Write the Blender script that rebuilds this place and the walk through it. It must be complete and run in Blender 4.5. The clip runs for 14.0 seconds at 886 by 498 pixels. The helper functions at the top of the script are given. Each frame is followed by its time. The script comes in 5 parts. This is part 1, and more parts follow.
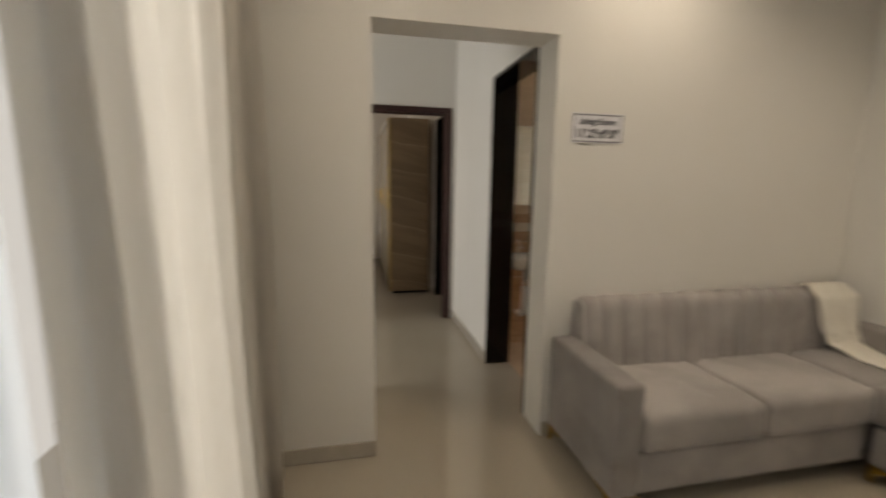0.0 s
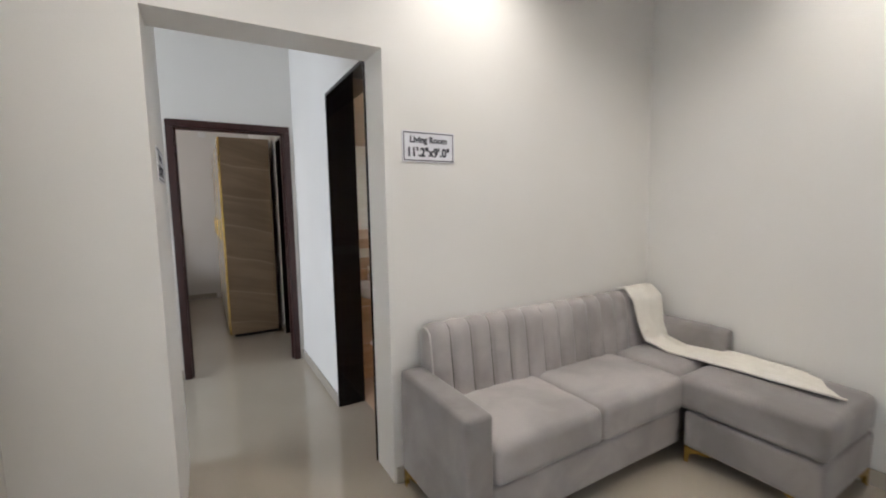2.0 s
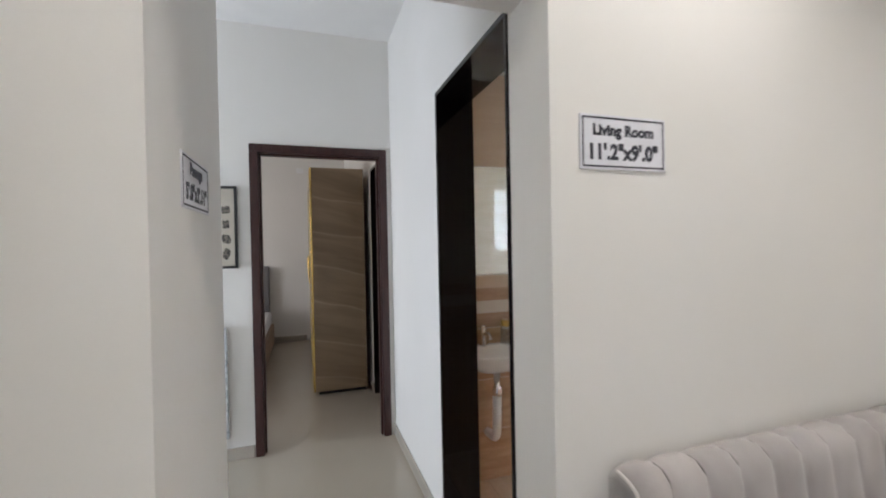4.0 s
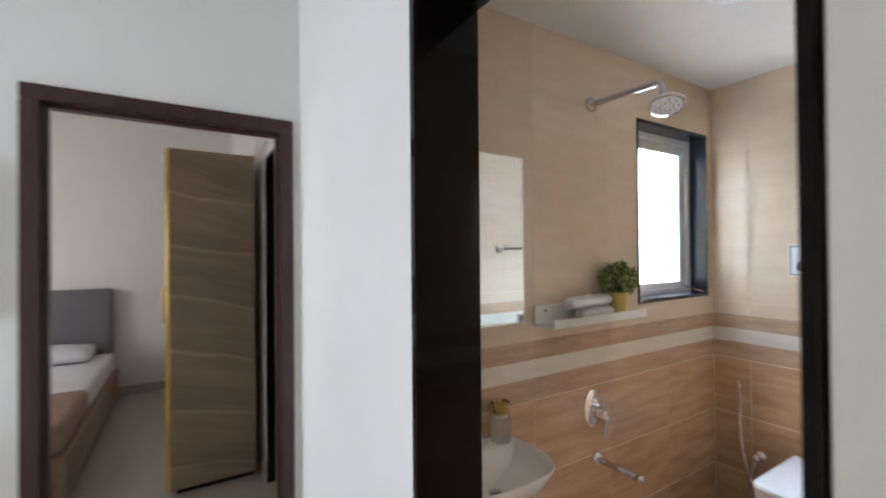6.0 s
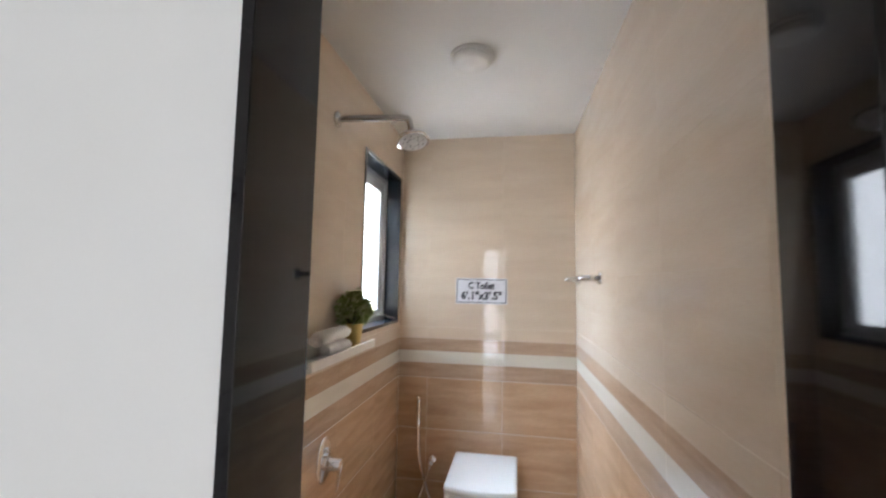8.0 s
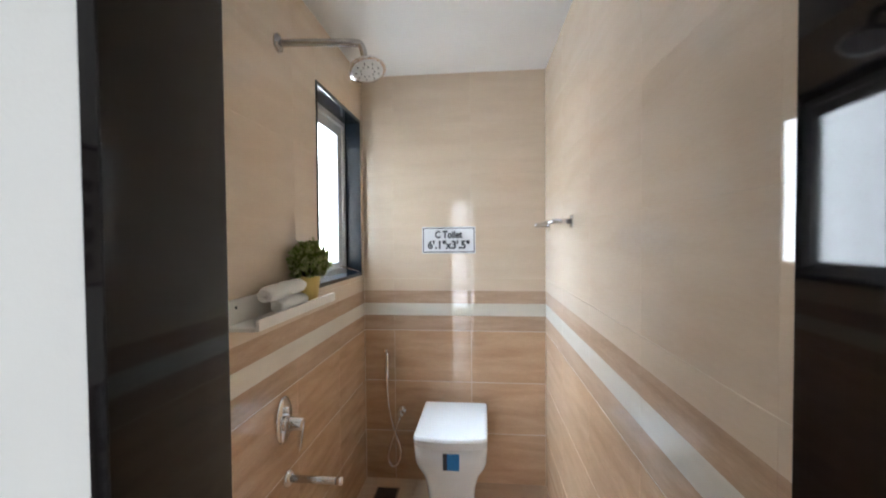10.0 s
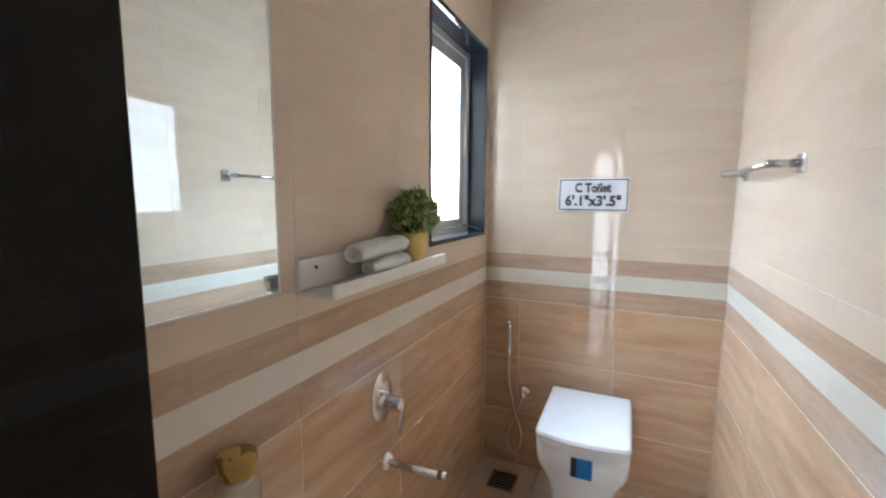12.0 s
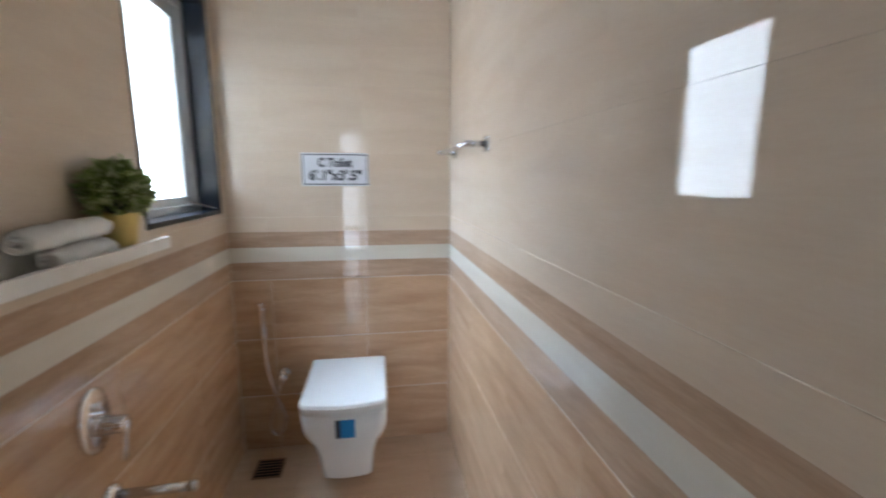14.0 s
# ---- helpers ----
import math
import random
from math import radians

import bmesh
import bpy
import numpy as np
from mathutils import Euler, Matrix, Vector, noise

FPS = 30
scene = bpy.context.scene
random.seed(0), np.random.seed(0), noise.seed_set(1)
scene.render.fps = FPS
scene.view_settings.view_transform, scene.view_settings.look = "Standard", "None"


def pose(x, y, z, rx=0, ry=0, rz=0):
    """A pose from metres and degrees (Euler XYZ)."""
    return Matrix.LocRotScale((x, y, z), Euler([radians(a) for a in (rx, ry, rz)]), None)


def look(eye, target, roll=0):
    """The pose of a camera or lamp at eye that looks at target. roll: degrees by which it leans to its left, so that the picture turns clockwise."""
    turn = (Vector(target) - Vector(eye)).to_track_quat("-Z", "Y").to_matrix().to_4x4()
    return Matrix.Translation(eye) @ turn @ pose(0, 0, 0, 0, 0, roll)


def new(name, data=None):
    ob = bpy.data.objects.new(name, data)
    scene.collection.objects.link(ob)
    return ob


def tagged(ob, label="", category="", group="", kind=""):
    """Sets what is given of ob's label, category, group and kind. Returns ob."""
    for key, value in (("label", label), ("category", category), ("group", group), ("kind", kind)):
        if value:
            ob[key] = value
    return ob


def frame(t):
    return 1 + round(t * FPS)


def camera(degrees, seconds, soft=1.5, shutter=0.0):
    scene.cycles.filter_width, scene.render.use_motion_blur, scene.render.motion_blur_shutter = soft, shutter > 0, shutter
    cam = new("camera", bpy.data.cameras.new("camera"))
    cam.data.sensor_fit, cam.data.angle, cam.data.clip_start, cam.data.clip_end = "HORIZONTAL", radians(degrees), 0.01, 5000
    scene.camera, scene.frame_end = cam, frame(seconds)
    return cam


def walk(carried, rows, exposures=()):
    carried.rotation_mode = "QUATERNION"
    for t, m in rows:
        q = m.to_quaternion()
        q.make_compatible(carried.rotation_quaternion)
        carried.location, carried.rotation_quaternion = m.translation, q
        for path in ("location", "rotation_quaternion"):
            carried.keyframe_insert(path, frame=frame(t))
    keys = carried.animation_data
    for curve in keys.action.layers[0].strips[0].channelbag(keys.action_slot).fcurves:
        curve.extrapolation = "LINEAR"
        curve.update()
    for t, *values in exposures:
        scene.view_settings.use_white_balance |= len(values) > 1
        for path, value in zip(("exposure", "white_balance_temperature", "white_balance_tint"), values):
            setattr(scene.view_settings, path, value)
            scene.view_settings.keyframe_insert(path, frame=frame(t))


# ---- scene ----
cam = camera(93.2, 14.0, soft=1.9, shutter=0.5)
PATH = [
    (0, (0.238, -1.939, 1.343), (0.652, -0.007, 1.037), 0.8),
    (0.5, (0.292, -2.009, 1.344), (1.322, -0.32, 1.047), 1.1),
    (0.8, (0.31, -2.041, 1.343), (1.516, -0.474, 1.046), 0.6),
    (1, (0.346, -2.001, 1.32), (1.538, -0.409, 1.108), -1.2),
    (1.5, (0.396, -1.905, 1.332), (1.492, -0.245, 1.126), -1.2),
    (2, (0.464, -1.797, 1.337), (1.454, -0.071, 1.141), -1.1),
    (2.5, (0.508, -1.611, 1.344), (1.375, 0.184, 1.18), -1.2),
    (3, (0.55, -1.375, 1.347), (1.286, 0.48, 1.215), -1.4),
    (3.2, (0.571, -1.29, 1.35), (1.229, 0.596, 1.243), -1.5),
    (5.3, (0.669, -0.262, 1.44), (1.285, 1.64, 1.486), -1.2),
    (5.5, (0.708, -0.16, 1.457), (1.412, 1.712, 1.496), -0.8),
    (6, (0.756, 0.092, 1.452), (1.8, 1.798, 1.469), -0.5),
    (6.5, (0.779, 0.305, 1.428), (2.194, 1.718, 1.448), 0.1),
    (7, (0.809, 0.46, 1.42), (2.529, 1.481, 1.449), 0.8),
    (7.5, (0.767, 0.546, 1.427), (2.663, 1.18, 1.496), 1.0),
    (8, (0.725, 0.592, 1.437), (2.688, 0.935, 1.604), 1.0),
    (8.2, (0.715, 0.596, 1.43), (2.684, 0.863, 1.664), 0.5),
    (10.3, (0.895, 0.587, 1.401), (2.876, 0.823, 1.26), -0.2),
    (10.5, (0.925, 0.573, 1.379), (2.894, 0.857, 1.171), -0.1),
    (11, (1.008, 0.553, 1.321), (2.932, 0.993, 1.0), -0.0),
    (11.5, (1.106, 0.585, 1.34), (2.979, 1.222, 1.045), -0.0),
    (12, (1.208, 0.637, 1.378), (3.024, 1.442, 1.139), 0.4),
    (12.5, (1.249, 0.66, 1.396), (3.007, 1.595, 1.212), 0.5),
    (13, (1.276, 0.643, 1.389), (3.114, 1.401, 1.174), 0.3),
    (13.5, (1.275, 0.606, 1.371), (3.23, 0.92, 1.095), 0.1),
    (14, (1.189, 0.605, 1.363), (3.137, 0.299, 1.028), 0.2),
]
walk(cam, [(t, look(eye, target, roll)) for t, eye, target, roll in PATH],
     exposures=[(0.0, -0.42, 7750, 13), (0.25, -0.25, 7100, 13), (0.5, -0.03, 6550, 14), (0.9, 0.03, 6450, 14), (1.5, 0.19, 6300, 13), (3.0, 0.34, 6050, 13), (5.5, 0.36, 6150, 13), (6.2, 0.45, 6100, 13), (7.5, 0.3, 6350, 14), (10.5, 0.5, 6150, 10), (11.2, 0.55, 6050, 10), (12.5, 0.45, 5850, 10), (13.2, 0.2, 5800, 10), (14.0, 0.15, 5850, 10)])

# ---- world, sun, large lights, exposure ----
world = bpy.data.worlds.new("world")
scene.world = world
world.use_nodes = True
wn = world.node_tree.nodes
sky = wn.new("ShaderNodeTexSky")
sky.sky_type = "NISHITA"
sky.sun_disc = False
sky.sun_elevation, sky.sun_rotation = radians(55), radians(200)
wn["Background"].inputs["Strength"].default_value = 0.12
world.node_tree.links.new(sky.outputs["Color"], wn["Background"].inputs["Color"])

sun = new("sun", bpy.data.lights.new("sun", "SUN"))
sun.data.energy, sun.data.angle, sun.data.color = 2.5, radians(0.6), (1, 0.95, 0.88)
sun.matrix_world = pose(0, 0, 20, 35, 0, 160)


def window_light(name, centre, toward, wide, high, watts, colour=(1, 1, 1)):
    """An area lamp in or outside a window's opening, for the sky's light."""
    lamp = bpy.data.lights.new(name, "AREA")
    lamp.shape, lamp.size, lamp.size_y, lamp.energy, lamp.color = "RECTANGLE", wide, high, watts, colour
    ob = new(name, lamp)
    ob.matrix_world = look(centre, Vector(centre) + Vector(toward))
    return ob


COOL = (0.86, 0.93, 1.0)
window_light("balcony_daylight", (-0.30, -1.45, 1.06), (1, 0, 0), 1.7, 2.05, 46, (0.84, 0.92, 1.0))
window_light("dining_daylight", (-2.435, 1.345, 1.09), (1, 0, 0), 1.18, 2.1, 51, COOL)
# the bedroom window's place is assumed; this lamp lights the room from there
window_light("bedroom_daylight", (-2.28, 3.9, 1.45), (1, 0, 0), 1.5, 1.2, 24, (1.0, 0.95, 0.90))
# hangs outside, unseen above the window: added overhead skylight for the lower parts
window_light("toilet_daylight", (3.13, 2.30, 3.05), (-0.12, -1, -0.95), 1.3, 1.5, 225.0, (0.66, 0.84, 1.0))
window_light("lobby_daylight", (5.0, -2.2, 1.6), (-1, 0, 0), 1.5, 1.5, 40, COOL)

# ---- materials ----
def material(name):
    m = bpy.data.materials.new(name)
    m.use_nodes = True
    return m, m.node_tree.nodes, m.node_tree.links, m.node_tree.nodes["Principled BSDF"]


def rgb(c):
    return (*c, 1)


def surface(name, base, rough=0.5, metal=0.0, second=None, scale=8.0, stretch=(1, 1, 1), lo=0.35, hi=0.65,
            bump=0.0, bump_scale=120.0, fine=0.04, coat=0.0, rough_var=0.06, per_object=False, detail=6.0, space="world"):
    """A procedural surface: two colours blended by a broad noise, a fine grain, and a fine relief."""
    m, n, l, p = material(name)
    second = second or tuple(c * 0.92 for c in base)
    if space == "world":
        where = n.new("ShaderNodeNewGeometry").outputs["Position"]
    else:
        where = n.new("ShaderNodeTexCoord").outputs["Object"]
    if per_object:
        info = n.new("ShaderNodeObjectInfo")
        add = n.new("ShaderNodeVectorMath")
        shift = n.new("ShaderNodeVectorMath")
        shift.operation = "SCALE"
        shift.inputs[0].default_value = (7.3, 3.1, 9.7)
        l.new(info.outputs["Random"], shift.inputs["Scale"])
        l.new(where, add.inputs[0])
        l.new(shift.outputs[0], add.inputs[1])
        where = add.outputs[0]
    mapping = n.new("ShaderNodeMapping")
    mapping.inputs["Scale"].default_value = stretch
    l.new(where, mapping.inputs["Vector"])
    broad = n.new("ShaderNodeTexNoise")
    broad.inputs["Scale"].default_value, broad.inputs["Detail"].default_value = scale, detail
    broad.inputs["Distortion"].default_value = 0.4
    l.new(mapping.outputs[0], broad.inputs["Vector"])
    ramp = n.new("ShaderNodeValToRGB")
    ramp.color_ramp.elements[0].position, ramp.color_ramp.elements[1].position = lo, hi
    ramp.color_ramp.elements[0].color, ramp.color_ramp.elements[1].color = rgb(base), rgb(second)
    l.new(broad.outputs["Fac"], ramp.inputs["Fac"])
    grain = n.new("ShaderNodeTexNoise")
    grain.inputs["Scale"].default_value, grain.inputs["Detail"].default_value = bump_scale, 3
    l.new(mapping.outputs[0] if stretch != (1, 1, 1) else where, grain.inputs["Vector"])
    mix = n.new("ShaderNodeMix")
    mix.data_type, mix.blend_type = "RGBA", "OVERLAY"
    mix.inputs["Factor"].default_value = fine * 3
    l.new(ramp.outputs["Color"], mix.inputs["A"])
    l.new(grain.outputs["Fac"], mix.inputs["B"])
    l.new(mix.outputs["Result"], p.inputs["Base Color"])
    p.inputs["Metallic"].default_value = metal
    rr = n.new("ShaderNodeMapRange")
    rr.inputs["To Min"].default_value, rr.inputs["To Max"].default_value = max(0.01, rough - rough_var), rough + rough_var
    l.new(broad.outputs["Fac"], rr.inputs["Value"])
    l.new(rr.outputs["Result"], p.inputs["Roughness"])
    p.inputs["Coat Weight"].default_value = coat
    p.inputs["Coat Roughness"].default_value = 0.04
    if bump:
        b = n.new("ShaderNodeBump")
        b.inputs["Strength"].default_value, b.inputs["Distance"].default_value = bump, 0.002
        l.new(grain.outputs["Fac"], b.inputs["Height"])
        l.new(b.outputs["Normal"], p.inputs["Normal"])
    return m


PAINT = surface("wall_paint", (0.80, 0.78, 0.745), 0.55, second=(0.78, 0.76, 0.72), scale=1.6, bump=0.12, bump_scale=160, fine=0.015)
CEILING = surface("ceiling_paint", (0.82, 0.81, 0.79), 0.7, scale=1.4, bump=0.08, bump_scale=140, fine=0.01)
FLOOR = surface("vitrified_floor", (0.43, 0.38, 0.31), 0.022, second=(0.415, 0.365, 0.295), scale=2.2, fine=0.03, bump_scale=300, rough_var=0.012)
FLOOR.node_tree.nodes["Principled BSDF"].inputs["Specular IOR Level"].default_value = 0.75
SKIRT = surface("skirting_tile", (0.47, 0.43, 0.37), 0.18, second=(0.43, 0.39, 0.335), scale=5, fine=0.03)
CREAM_TILE = surface("cream_tile", (0.725, 0.595, 0.465), 0.024, second=(0.68, 0.545, 0.415), scale=2.2, stretch=(1.0, 1.0, 6.0), fine=0.025, bump_scale=40, per_object=True, rough_var=0.008, bump=0.004)
BROWN_TILE = surface("brown_tile", (0.655, 0.44, 0.285), 0.026, second=(0.485, 0.305, 0.18), scale=2.8, stretch=(1.0, 1.0, 8.0), fine=0.07, bump_scale=36, per_object=True, rough_var=0.008, bump=0.004, lo=0.3, hi=0.7)
BAND_TILE = surface("band_tile", (0.56, 0.40, 0.28), 0.03, second=(0.45, 0.305, 0.205), scale=3.4, stretch=(1.0, 1.0, 9.0), fine=0.07, bump_scale=36, rough_var=0.01)
WHITE_TILE = surface("white_band_tile", (0.76, 0.72, 0.64), 0.03, second=(0.71, 0.66, 0.575), scale=3, stretch=(1, 1, 7), fine=0.03, rough_var=0.01)
for glazed in (BROWN_TILE, BAND_TILE, WHITE_TILE):
    glazed.node_tree.nodes["Principled BSDF"].inputs["Specular IOR Level"].default_value = 0.7
FLOOR_TILE = surface("toilet_floor_tile", (0.68, 0.51, 0.37), 0.10, second=(0.62, 0.455, 0.325), scale=3, stretch=(7.0, 1.0, 1.0), fine=0.06, bump_scale=50, per_object=True)
GROUT = surface("grout", (0.80, 0.72, 0.60), 0.8, scale=20)
BROWN_GROUT = surface("brown_grout", (0.55, 0.40, 0.28), 0.8, scale=20)
GRANITE = surface("black_granite", (0.0065, 0.0045, 0.005), 0.05, second=(0.006, 0.004, 0.0045), scale=6, fine=0.0, bump_scale=400, rough_var=0.0)
WINDOW_GRANITE = surface("blue_black_granite", (0.020, 0.025, 0.034), 0.05, second=(0.026, 0.032, 0.043), scale=70, fine=0.02, bump_scale=400, rough_var=0.02)
GRANITE.node_tree.nodes["Principled BSDF"].inputs["Specular IOR Level"].default_value = 0.28
DARK_WOOD = surface("dark_stained_wood", (0.035, 0.013, 0.012), 0.30, second=(0.055, 0.022, 0.019), scale=5, stretch=(9, 9, 0.8), fine=0.1, bump=0.05, bump_scale=30)
GOLD = surface("brushed_gold", (0.78, 0.55, 0.16), 0.22, 1.0, scale=30, stretch=(1, 1, 0.1))
POT_GOLD = surface("gold_pot", (0.66, 0.50, 0.17), 0.4, 0.35, scale=30, stretch=(1, 1, 0.1))
CHROME = surface("chrome", (0.88, 0.88, 0.90), 0.07, 1.0, scale=20, rough_var=0.03, fine=0.01)
ALUMINIUM = surface("aluminium", (0.72, 0.73, 0.74), 0.35, 0.55, scale=30, stretch=(1, 1, 0.2))
SATIN = surface("satin_steel", (0.62, 0.62, 0.63), 0.24, 1.0, scale=25, rough_var=0.03, fine=0.02)
CERAMIC = surface("white_ceramic", (0.84, 0.85, 0.86), 0.06, second=(0.825, 0.835, 0.845), scale=4, rough_var=0.02, fine=0.005)
BASIN_CERAMIC = surface("ivory_ceramic", (0.85, 0.83, 0.78), 0.06, second=(0.835, 0.815, 0.765), scale=4, rough_var=0.02, fine=0.005)
PLASTIC = surface("white_plastic", (0.85, 0.85, 0.84), 0.35, scale=10, fine=0.005)
SHELF_WHITE = surface("shelf_lacquer", (0.84, 0.81, 0.76), 0.3, scale=12, fine=0.01)
DARK = surface("dark_gap", (0.012, 0.012, 0.012), 0.7, scale=10)
INK = surface("sign_ink", (0.035, 0.035, 0.05), 0.6, scale=60)
PLAQUE = surface("sign_card", (0.78, 0.78, 0.82), 0.35, scale=14, fine=0.01)
PLAQUE_EDGE = surface("sign_foam_edge", (0.55, 0.53, 0.52), 0.6, scale=30)
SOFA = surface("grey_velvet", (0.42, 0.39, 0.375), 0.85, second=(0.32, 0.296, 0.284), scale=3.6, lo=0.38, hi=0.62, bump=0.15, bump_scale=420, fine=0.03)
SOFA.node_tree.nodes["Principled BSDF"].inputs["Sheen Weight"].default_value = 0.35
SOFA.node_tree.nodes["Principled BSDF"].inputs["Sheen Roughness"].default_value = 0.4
# darker copy of the velvet: shade and nap put into these parts' colour
SOFA_SHADED = surface("grey_velvet_shaded", (0.31, 0.285, 0.275), 0.85, second=(0.235, 0.215, 0.207), scale=3.6, lo=0.38, hi=0.62, bump=0.15, bump_scale=420, fine=0.03)
SOFA_SHADED.node_tree.nodes["Principled BSDF"].inputs["Sheen Weight"].default_value = 0.3
SOFA_SHADED.node_tree.nodes["Principled BSDF"].inputs["Sheen Roughness"].default_value = 0.4
THROW = surface("cream_throw", (0.80, 0.765, 0.69), 0.9, second=(0.75, 0.71, 0.635), scale=14, bump=0.5, bump_scale=260, fine=0.06)
TOWEL = surface("white_towel", (0.88, 0.87, 0.85), 0.95, second=(0.86, 0.84, 0.81), scale=30, bump=0.9, bump_scale=300, fine=0.06)
SHEET = surface("bed_sheet", (0.70, 0.70, 0.72), 0.9, scale=12, bump=0.3, bump_scale=90)
BLANKET = surface("tan_blanket", (0.33, 0.22, 0.17), 0.9, scale=14, bump=0.3, bump_scale=200)
BED_GREY = surface("grey_headboard", (0.17, 0.165, 0.175), 0.8, scale=10, bump=0.3, bump_scale=300)
BED_WOOD = surface("bed_veneer", (0.30, 0.19, 0.12), 0.45, second=(0.24, 0.15, 0.09), scale=4, stretch=(8, 0.8, 8), fine=0.06)
LEAF = surface("leaf_green", (0.15, 0.22, 0.06), 0.5, second=(0.27, 0.34, 0.12), scale=45, lo=0.3, hi=0.7, fine=0.1)
LEAF_PALE = surface("leaf_pale", (0.42, 0.47, 0.25), 0.5, second=(0.58, 0.60, 0.40), scale=45, fine=0.05)
for leafy, through_colour in ((LEAF, (0.30, 0.42, 0.10, 1)), (LEAF_PALE, (0.55, 0.62, 0.28, 1))):
    _n, _l = leafy.node_tree.nodes, leafy.node_tree.links
    _t = _n.new("ShaderNodeBsdfTranslucent")
    _t.inputs["Color"].default_value = through_colour
    _m = _n.new("ShaderNodeMixShader")
    _m.inputs["Fac"].default_value = 0.35
    _l.new(_n["Principled BSDF"].outputs[0], _m.inputs[1])
    _l.new(_t.outputs[0], _m.inputs[2])
    _l.new(_m.outputs[0], _n["Material Output"].inputs["Surface"])
STEM = surface("stem", (0.05, 0.06, 0.02), 0.8, scale=30)
MARIGOLD = surface("marigold", (1.0, 0.32, 0.015), 0.8, second=(0.95, 0.20, 0.008), scale=60)
BLUE = surface("blue_sticker", (0.01, 0.19, 0.50), 0.35, scale=30)
PAPER = surface("aged_print_paper", (0.56, 0.51, 0.43), 0.6, second=(0.51, 0.46, 0.385), scale=6, fine=0.02)
SKETCH = surface("print_grey", (0.05, 0.045, 0.04), 0.8, second=(0.20, 0.175, 0.145), scale=60, lo=0.4, hi=0.6)
BLACK_FRAME = surface("black_frame", (0.02, 0.019, 0.019), 0.35, scale=30)
CREAM_LAMINATE = surface("cream_laminate", (0.50, 0.46, 0.40), 0.2, scale=4, fine=0.01)
GRATE = surface("drain_steel", (0.32, 0.20, 0.13), 0.45, 0.3, scale=60)
AMBER = surface("amber_cap", (0.55, 0.37, 0.11), 0.28, 0.6, scale=30)
OUTDOOR = surface("outer_concrete", (0.42, 0.42, 0.42), 0.8, scale=3)


def veneer():
    """Greige wood laminate with long slanting pale veins over a soft cloud."""
    m, n, l, p = material("wardrobe_laminate")
    pos = n.new("ShaderNodeNewGeometry").outputs["Position"]
    mp = n.new("ShaderNodeMapping")
    mp.inputs["Rotation"].default_value = (0, radians(-13), 0)
    l.new(pos, mp.inputs["Vector"])
    wave = n.new("ShaderNodeTexWave")
    wave.wave_type, wave.bands_direction, wave.wave_profile = "BANDS", "Z", "SAW"
    for key, value in (("Scale", 0.95), ("Distortion", 2.6), ("Detail", 2.5), ("Detail Scale", 0.9), ("Detail Roughness", 0.55)):
        wave.inputs[key].default_value = value
    l.new(mp.outputs[0], wave.inputs["Vector"])
    ramp = n.new("ShaderNodeValToRGB")
    e = ramp.color_ramp.elements
    e[0].position, e[0].color = 0.0, (0.295, 0.212, 0.135, 1)
    e[1].position, e[1].color = 1.0, (0.305, 0.218, 0.14, 1)
    for at, c in ((0.60, (0.318, 0.23, 0.148, 1)), (0.92, (0.326, 0.236, 0.152, 1)), (0.965, (0.42, 0.315, 0.21, 1))):
        e.new(at).color = c
    l.new(wave.outputs["Fac"], ramp.inputs["Fac"])
    flow = n.new("ShaderNodeMapping")
    flow.inputs["Scale"].default_value = (0.9, 0.9, 7.0)
    l.new(mp.outputs[0], flow.inputs["Vector"])
    cloud = n.new("ShaderNodeTexNoise")
    cloud.inputs["Scale"].default_value, cloud.inputs["Detail"].default_value, cloud.inputs["Distortion"].default_value = 1.7, 7, 0.9
    l.new(flow.outputs[0], cloud.inputs["Vector"])
    spread = n.new("ShaderNodeMapRange")
    spread.inputs["From Min"].default_value, spread.inputs["From Max"].default_value = 0.30, 0.70
    l.new(cloud.outputs["Fac"], spread.inputs["Value"])
    mix = n.new("ShaderNodeMix")
    mix.data_type, mix.blend_type = "RGBA", "OVERLAY"
    mix.inputs["Factor"].default_value = 0.17
    l.new(ramp.outputs["Color"], mix.inputs["A"])
    l.new(spread.outputs["Result"], mix.inputs["B"])
    l.new(mix.outputs["Result"], p.inputs["Base Color"])
    p.inputs["Roughness"].default_value = 0.38
    return m


def marble():
    """White laminate with broken grey veins."""
    m, n, l, p = material("marble_laminate")
    pos = n.new("ShaderNodeNewGeometry").outputs["Position"]
    mp = n.new("ShaderNodeMapping")
    mp.inputs["Rotation"].default_value = (0, radians(-38), 0)
    mp.inputs["Scale"].default_value = (3.2, 3.2, 4.6)
    l.new(pos, mp.inputs["Vector"])
    a = n.new("ShaderNodeTexNoise")
    a.inputs["Scale"].default_value, a.inputs["Detail"].default_value, a.inputs["Distortion"].default_value = 1.7, 9, 1.5
    l.new(mp.outputs[0], a.inputs["Vector"])
    ramp = n.new("ShaderNodeValToRGB")
    e = ramp.color_ramp.elements
    e[0].position, e[0].color = 0.44, (0.66, 0.69, 0.71, 1)
    e[1].position, e[1].color = 0.62, (0.62, 0.66, 0.69, 1)
    v = e.new(0.50)
    v.color = (0.33, 0.36, 0.385, 1)
    v2 = e.new(0.53)
    v2.color = (0.66, 0.69, 0.71, 1)
    l.new(a.outputs["Fac"], ramp.inputs["Fac"])
    l.new(ramp.outputs["Color"], p.inputs["Base Color"])
    p.inputs["Roughness"].default_value = 0.2
    return m


